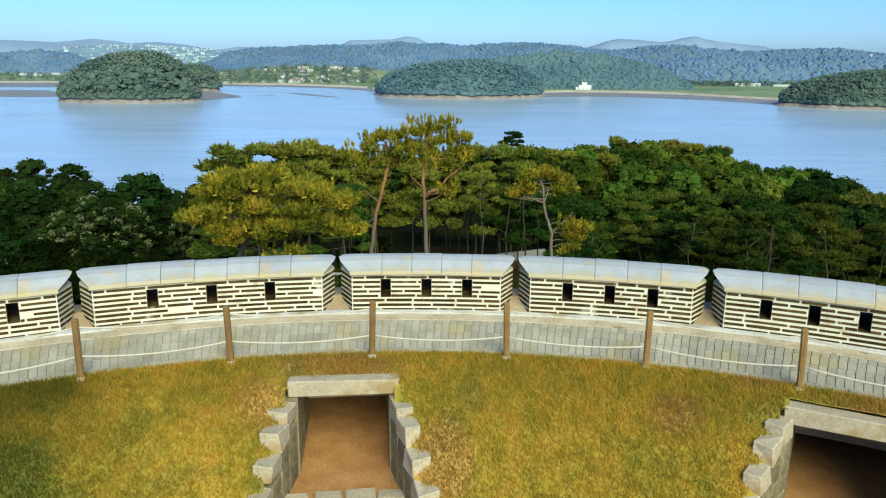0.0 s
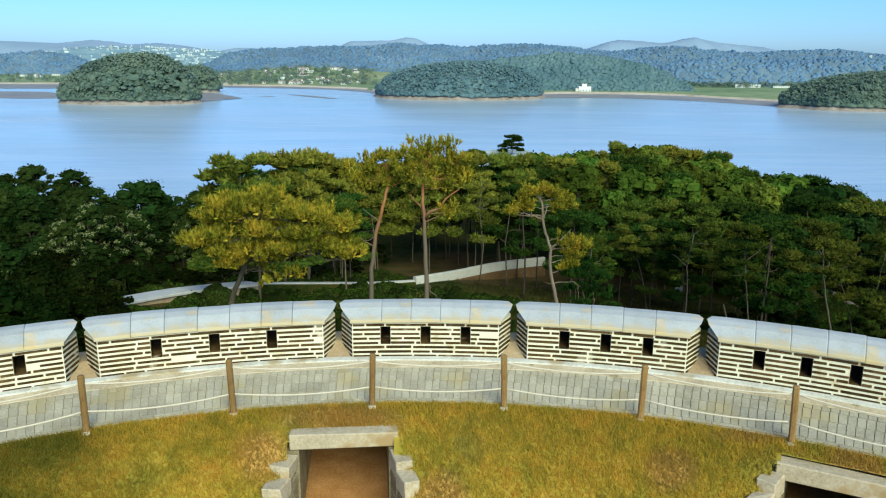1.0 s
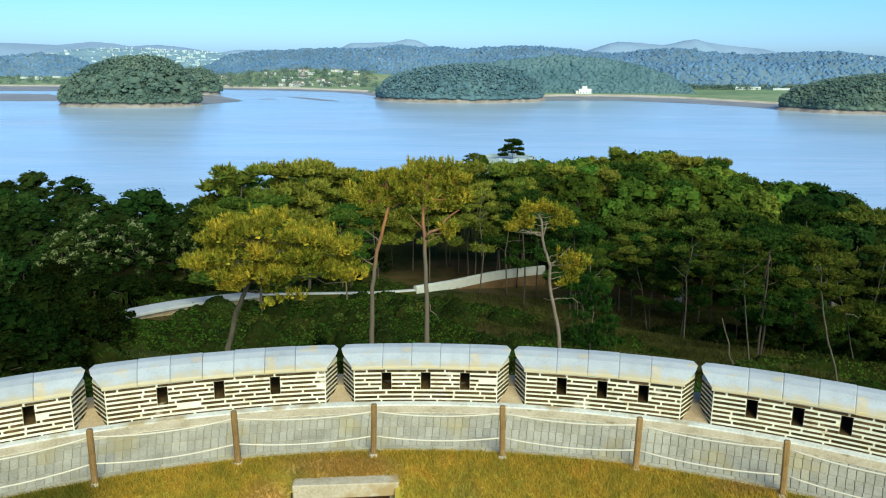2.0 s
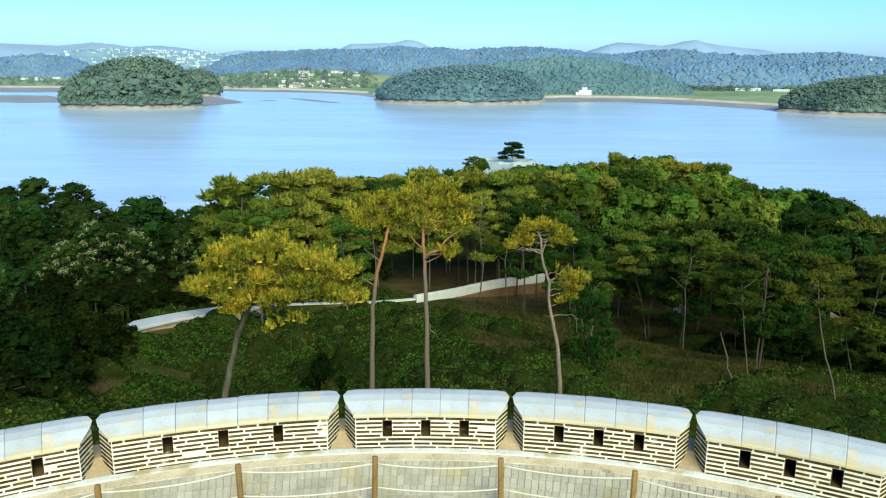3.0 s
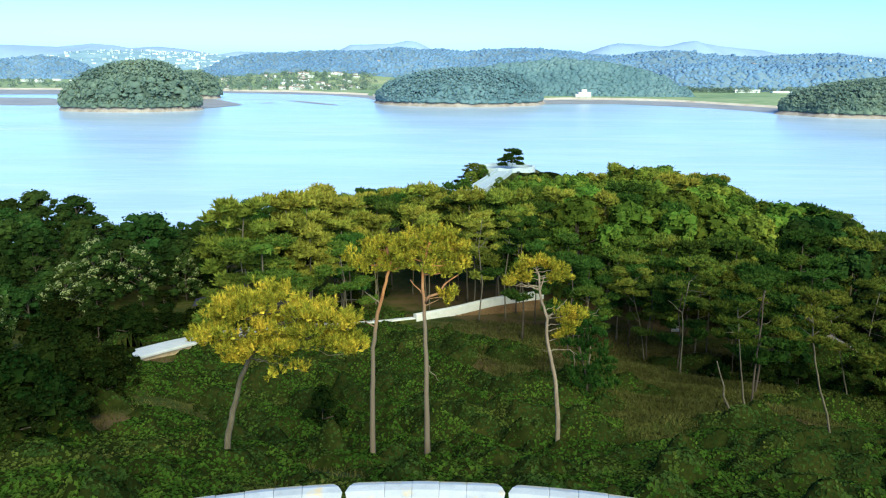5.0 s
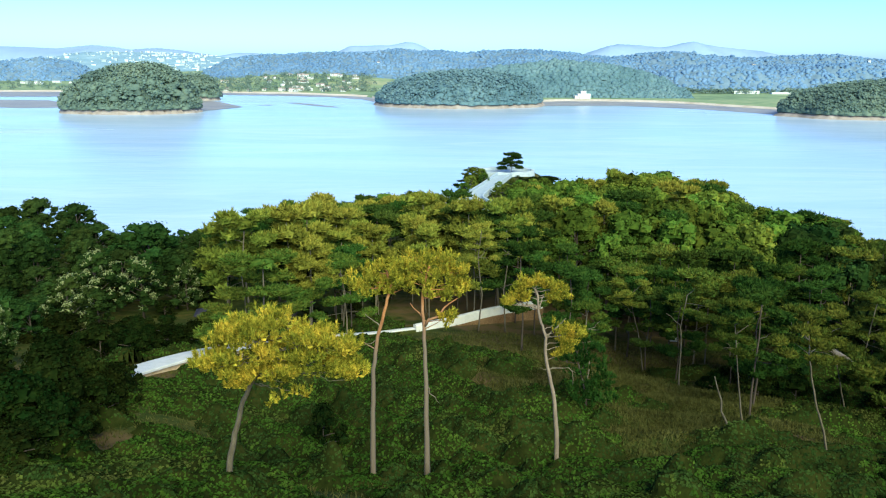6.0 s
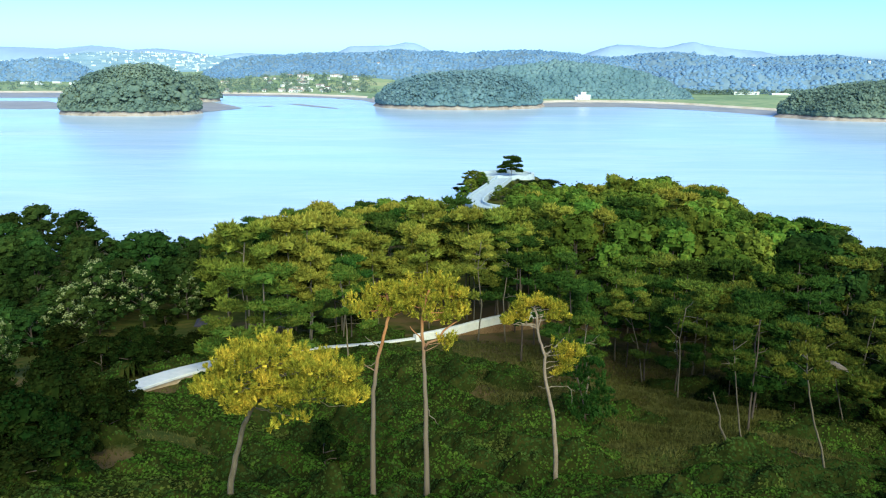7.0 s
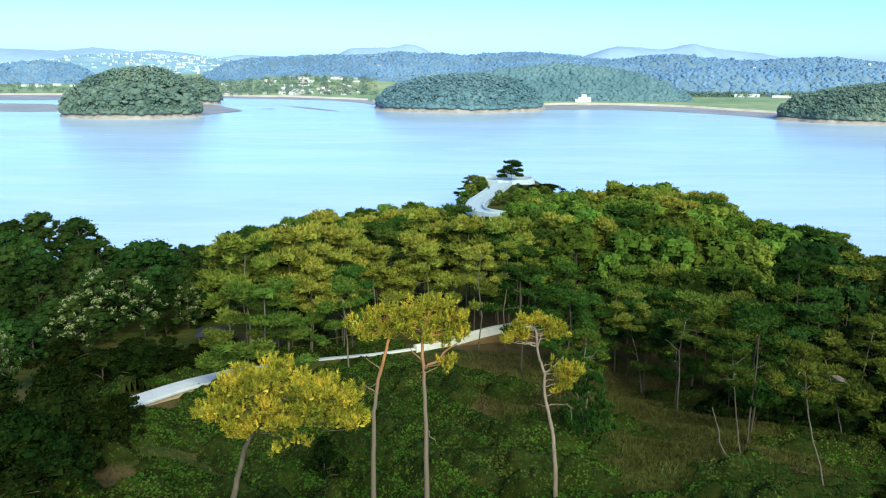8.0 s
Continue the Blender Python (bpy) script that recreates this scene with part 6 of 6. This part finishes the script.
def islet(name, cx, cy, half, deep, high, label, seed, skew=0.0, mat=M_FARTREE):
    """A wooded islet: a rocky foot, a domed ground and crowns on it."""
    def wobble(a_):
        return 1 + 0.10 * noise.noise(Vector((math.cos(a_) * 2.2, math.sin(a_) * 2.2, seed)))

    def dome(u, w):
        e = max(0.0, 1 - (u * u + w * w))
        return SEA + 2.5 + (high - 2.5) * e ** 0.42 * (1 + skew * u)
    v_, f_ = [], []
    n_, rings = 140, 8
    for j in range(rings):
        q = 1 - j / (rings - 1)
        for i in range(n_):
            a = 2 * math.pi * i / n_
            wob = wobble(a)
            u, w = q * math.cos(a), q * math.sin(a)
            z_ = dome(u, w)
            if j == 0:
                z_ = SEA - 1
                wob *= 1.085
            elif j == 1:
                u, w = 1.0 * math.cos(a), 1.0 * math.sin(a)
                z_ = SEA + 5.6 + 5.0 * noise.noise(Vector((a * 14, 1, seed)))
            v_.append((cx + half * u * wob, cy + deep * w * wob, z_))
    for j in range(rings - 1):
        for i in range(n_):
            f_.append((j * n_ + i, j * n_ + (i + 1) % n_, (j + 1) * n_ + (i + 1) % n_, (j + 1) * n_ + i))
    tagged(part(name, mesh_of(name, v_[:2 * n_], f_[:n_], M_ROCK)), "brown rocky shore of a wooded islet", "islet", kind="structure")
    tagged(part(name + "_ground", mesh_of(name + "_ground", v_[n_:], [tuple(i - n_ for i in q) for q in f_[n_:]], mat)), "green ground of a wooded islet", "islet", kind="structure")

    def area(p, q):
        rr, a = (p / 0.72) ** 0.5 * 1.0, 2 * math.pi * q
        if p > 0.72:
            return cx + half * 0.995 * math.cos(a) * wobble(a), cy + deep * 0.995 * math.sin(a) * wobble(a), SEA + 3.6 + 9 * (p - 0.72)
        u, w = rr * math.cos(a), rr * math.sin(a)
        return cx + half * u * wobble(a), cy + deep * w * wobble(a), dome(u, w) - 2.9
    canopy("islet_wood", int(half * deep * 3.14 / 9), area, 5.0, label, seed, mat, 5, 8)
    far_wood("islet_leaves", int(half * deep * 3.14 / 8), area, 5.0, "leafy tops of the islet's trees", seed + 20, mat, 16)


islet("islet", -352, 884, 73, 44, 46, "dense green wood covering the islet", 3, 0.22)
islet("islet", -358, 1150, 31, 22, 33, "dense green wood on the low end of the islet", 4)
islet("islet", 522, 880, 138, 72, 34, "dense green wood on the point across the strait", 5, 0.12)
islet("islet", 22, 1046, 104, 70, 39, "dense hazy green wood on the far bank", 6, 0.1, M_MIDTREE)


def on_ridge(ob):
    """Places spread over a ridge's own surface."""
    pts = [q.co.copy() for q in ob.data.vertices]
    row = sum(abs(p.y - pts[0].y) < 0.01 for p in pts)

    def place(p, q):
        k_ = int(p * 0.9999 * (len(pts) - row))
        return tuple(pts[k_].lerp(pts[k_ + row], q * 7.3 % 1) + Vector(((q - 0.5) * 7, 0, -3.0)))
    return place


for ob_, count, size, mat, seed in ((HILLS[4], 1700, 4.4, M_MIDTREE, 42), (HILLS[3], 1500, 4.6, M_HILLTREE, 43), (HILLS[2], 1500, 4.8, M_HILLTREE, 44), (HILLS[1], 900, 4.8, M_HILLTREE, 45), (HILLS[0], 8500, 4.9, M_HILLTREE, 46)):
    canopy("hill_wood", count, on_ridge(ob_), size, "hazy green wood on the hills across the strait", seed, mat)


def belt(p, q):
    """Rows of trees among the far fields and houses."""
    y_ = 1385 + 420 * p
    row = math.sin(q * 57.0) * 0.5 + 0.5
    x_ = y_ * (-0.31 + 0.22 * q) + 12 * row
    return x_, y_, float(far_height(x_, y_)) - 1.5


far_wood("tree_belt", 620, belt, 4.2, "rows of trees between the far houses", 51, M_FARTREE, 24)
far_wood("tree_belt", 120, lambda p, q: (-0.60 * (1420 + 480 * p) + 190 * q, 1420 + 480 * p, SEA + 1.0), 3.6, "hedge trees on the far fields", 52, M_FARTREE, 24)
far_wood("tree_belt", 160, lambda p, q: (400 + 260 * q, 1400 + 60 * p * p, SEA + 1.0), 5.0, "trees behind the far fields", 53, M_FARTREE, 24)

def flat(name, outline, z, mat, label):
    return tagged(part(name, mesh_of(name, [(x_, y_, z) for x_, y_ in outline], [tuple(range(len(outline)))], mat)), label, "mudflat", kind="structure")


flat("mudflat", [(-300, 862), (-270, 930), (-253, 968), (-251, 985), (-262, 1010), (-290, 1060), (-335, 1130), (-390, 1140), (-400, 900)], SEA + 0.25, M_MUD, "grey tidal mudflat beside the islet")
flat("mudflat", [(-241, 1021), (-226, 1024), (-219, 1034), (-230, 1040)], SEA + 0.2, M_MUD, "small grey sandbar in the strait")
flat("mudflat", [(-214, 1086), (-190, 1052), (-160, 1012), (-129, 982), (-138, 1004), (-170, 1050), (-200, 1088)], SEA + 0.2, M_MUD, "thin grey sandbar in the strait")
flat("mudflat", [(-900, 1010), (-640, 975), (-505, 945), (-455, 960), (-470, 1010), (-560, 1120), (-700, 1130), (-900, 1180)], SEA + 0.2, M_MUD, "grey tidal mudflat along the far bank")
flat("mudflat", [(-900, 1240), (-700, 1215), (-560, 1240), (-520, 1300), (-480, 1400), (-900, 1400)], SEA + 0.2, M_MUD, "grey tidal mudflat along the far bank")
flat("mudflat", [(70, 1010), (150, 1048), (240, 1060), (328, 985), (375, 905), (420, 900), (430, 985), (340, 1125), (210, 1180), (130, 1150)], SEA + 0.2, M_MUD, "grey tidal mudflat along the far bank")
flat("mudflat", [(-430, 1330), (-300, 1310), (-180, 1262), (-120, 1190), (-100, 1130), (-80, 1140), (-110, 1262), (-170, 1320), (-300, 1385), (-430, 1400)], SEA + 0.2, M_MUD, "grey tidal mudflat along the far bank")


def house(x_, y_, z_, w, d, h_, roof, turn=0.0, label="small white house with a low roof in the far village", mat=None):
    root = thing("house", (x_, y_, z_), label, "house", "houses of the far village", turn=turn)
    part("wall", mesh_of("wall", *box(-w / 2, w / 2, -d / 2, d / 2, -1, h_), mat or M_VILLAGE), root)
    if roof:
        e = 0.4
        v_ = [(-w / 2 - e, -d / 2 - e, h_ - 0.1), (w / 2 + e, -d / 2 - e, h_ - 0.1), (w / 2 + e, d / 2 + e, h_ - 0.1), (-w / 2 - e, d / 2 + e, h_ - 0.1), (-w / 2 - e, 0, h_ + roof), (w / 2 + e, 0, h_ + roof)]
        part("roof", mesh_of("roof", v_, [(0, 1, 5, 4), (2, 3, 4, 5), (1, 2, 5), (3, 0, 4), (3, 2, 1, 0)], M_ROOF), root)
    for k_ in range(max(2, int(w / 4))):
        wx = -w / 2 + (k_ + 0.5) * w / max(2, int(w / 4))
        part("window", mesh_of("window", *box(wx - 0.7, wx + 0.7, -d / 2 - 0.06, -d / 2 + 0.05, 1.0, min(h_ - 0.4, 2.3)), M_GLASS), root)
    return root


hr_ = random.Random(12)
for i in range(62):
    y_ = 1400 + 380 * hr_.random() ** 1.3
    x_ = hr_.choice((hr_.uniform(-0.285, -0.09), hr_.gauss(-0.165, 0.03))) * y_
    house(x_, y_, float(far_height(x_, y_)), hr_.choice((5, 7, 9, 15)) * hr_.uniform(0.8, 1.2), hr_.uniform(6, 9), hr_.uniform(2.4, 5.0), hr_.choice((0, 1.2, 1.5, 1.8)), hr_.uniform(-35, 35))
for i in range(7):
    y_ = hr_.uniform(1700, 1850)
    x_ = hr_.uniform(-0.53, -0.46) * y_
    house(x_, y_, float(far_height(x_, y_)), hr_.uniform(9, 22), 9, 4, 0, hr_.uniform(-8, 8), "long low white farm shed on the far fields")
for i in range(7):
    q_ = HILLS[0].data.vertices
    p_ = q_[hr_.randrange(len(q_) // 6, len(q_) * 4 // 6)].co
    house(p_.x, p_.y, p_.z - 1, hr_.uniform(6, 10), 8, hr_.uniform(5, 8), 1.5, hr_.uniform(-30, 30), "pale house among the trees of the far hills")
# the far town, too far off to tell its blocks apart
town = []
slope = [q.co for q in TOWN_HILL.data.vertices]
while len(town) < 430:
    p_ = slope[int(len(slope) * hr_.random())]
    b_ = p_.x / p_.y
    if math.exp(-((b_ + 0.345) / 0.055) ** 2) + 0.18 * (b_ < -0.3) < hr_.random():
        continue
    w_, h_ = hr_.choice((5, 6, 9, 18)) * hr_.uniform(0.7, 1.3), hr_.choice((1, 2, 3, 8)) * hr_.uniform(0.8, 1.2)
    x_, y_ = p_.x + hr_.uniform(-12, 12), p_.y + hr_.uniform(-12, 12)
    town.append(box(x_ - w_ / 2, x_ + w_ / 2, y_ - 6, y_ + 6, p_.z - 8, p_.z + h_))
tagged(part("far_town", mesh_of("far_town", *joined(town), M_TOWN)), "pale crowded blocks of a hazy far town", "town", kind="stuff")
big = house(214, 1196, SEA + 2.6, 19, 11, 7.5, 0, 6, "white two-storey house with a flat roof on the far bank")
part("roof_room", mesh_of("roof_room", *box(-4, 3.5, -3, 3, 7.5, 11.4), M_WHITE), big)
part("porch", mesh_of("porch", *box(-14, -9.4, -4, 4, -1, 4.6), M_WHITE), big)
house(540, 1405, SEA + 3, 46, 12, 5, 0, 4, "long low white shed on the far fields")
house(600, 1400, SEA + 3, 34, 10, 3, 0, 2, "long low white shed on the far fields")


# ---- paving of the walk, piece by piece ----
def walk_z(r):
    return (r - 16.3) / (17.7 - 16.3) * 0.30


bed = ring_strip([(16.2, -0.06), (16.3, -0.012), (17.72, 0.288)], 0, 360, 2.0)
pavement = tagged(part("pavement", mesh_of("pavement", *bed, M_GRAVEL)), "grey paved walk along the fort wall", "pavement", kind="structure")
paver_v, paver_f = bevel_box(1, 1, 1, 0.03)
PAVER = mesh_of("paver", paver_v, paver_f, M_PAVER)
margin = ring_strip([(17.445, 0.235), (17.455, 0.256), (17.6, 0.281), (17.71, 0.302)], 0, 360, 2.0)
tagged(part("pavement_margin", mesh_of("pavement_margin", *margin, M_MARGIN)), "sandy mortared margin between the paving and the wall", "pavement", kind="structure")
prng = random.Random(8)
tilt = math.degrees(math.atan2(0.30, 1.4))
rest_v = []
for j, (r0, r1, da) in enumerate(((16.31, 16.40, 1.9), (16.40, 16.70, 0.52), (16.70, 17.0, 0.52), (17.0, 17.30, 0.52), (17.30, 17.45, 0.52))):
    a = -44.0 + 0.05 * j
    while a < 44:
        rm = (r0 + r1) / 2
        m_ = pose(*polar(rm, a, walk_z(rm) - 0.05 + prng.uniform(-0.004, 0.004)), 0, 0, -a) @ pose(0, 0, 0, tilt + prng.uniform(-0.6, 0.6), prng.uniform(-0.6, 0.6), prng.uniform(-0.9, 0.9)) @ Matrix.Diagonal((radians(da) * rm - 0.016, r1 - r0 - 0.010, 0.055, 1))
        if abs(a) < 17.5:
            part("paver", PAVER, pavement, m=m_)
        else:
            rest_v.append(([m_ @ Vector(p) for p in paver_v], paver_f))
        a += da
tagged(part("outer_pavers", mesh_of("outer_pavers", *joined(rest_v), M_PAVER), pavement), kind="stuff")
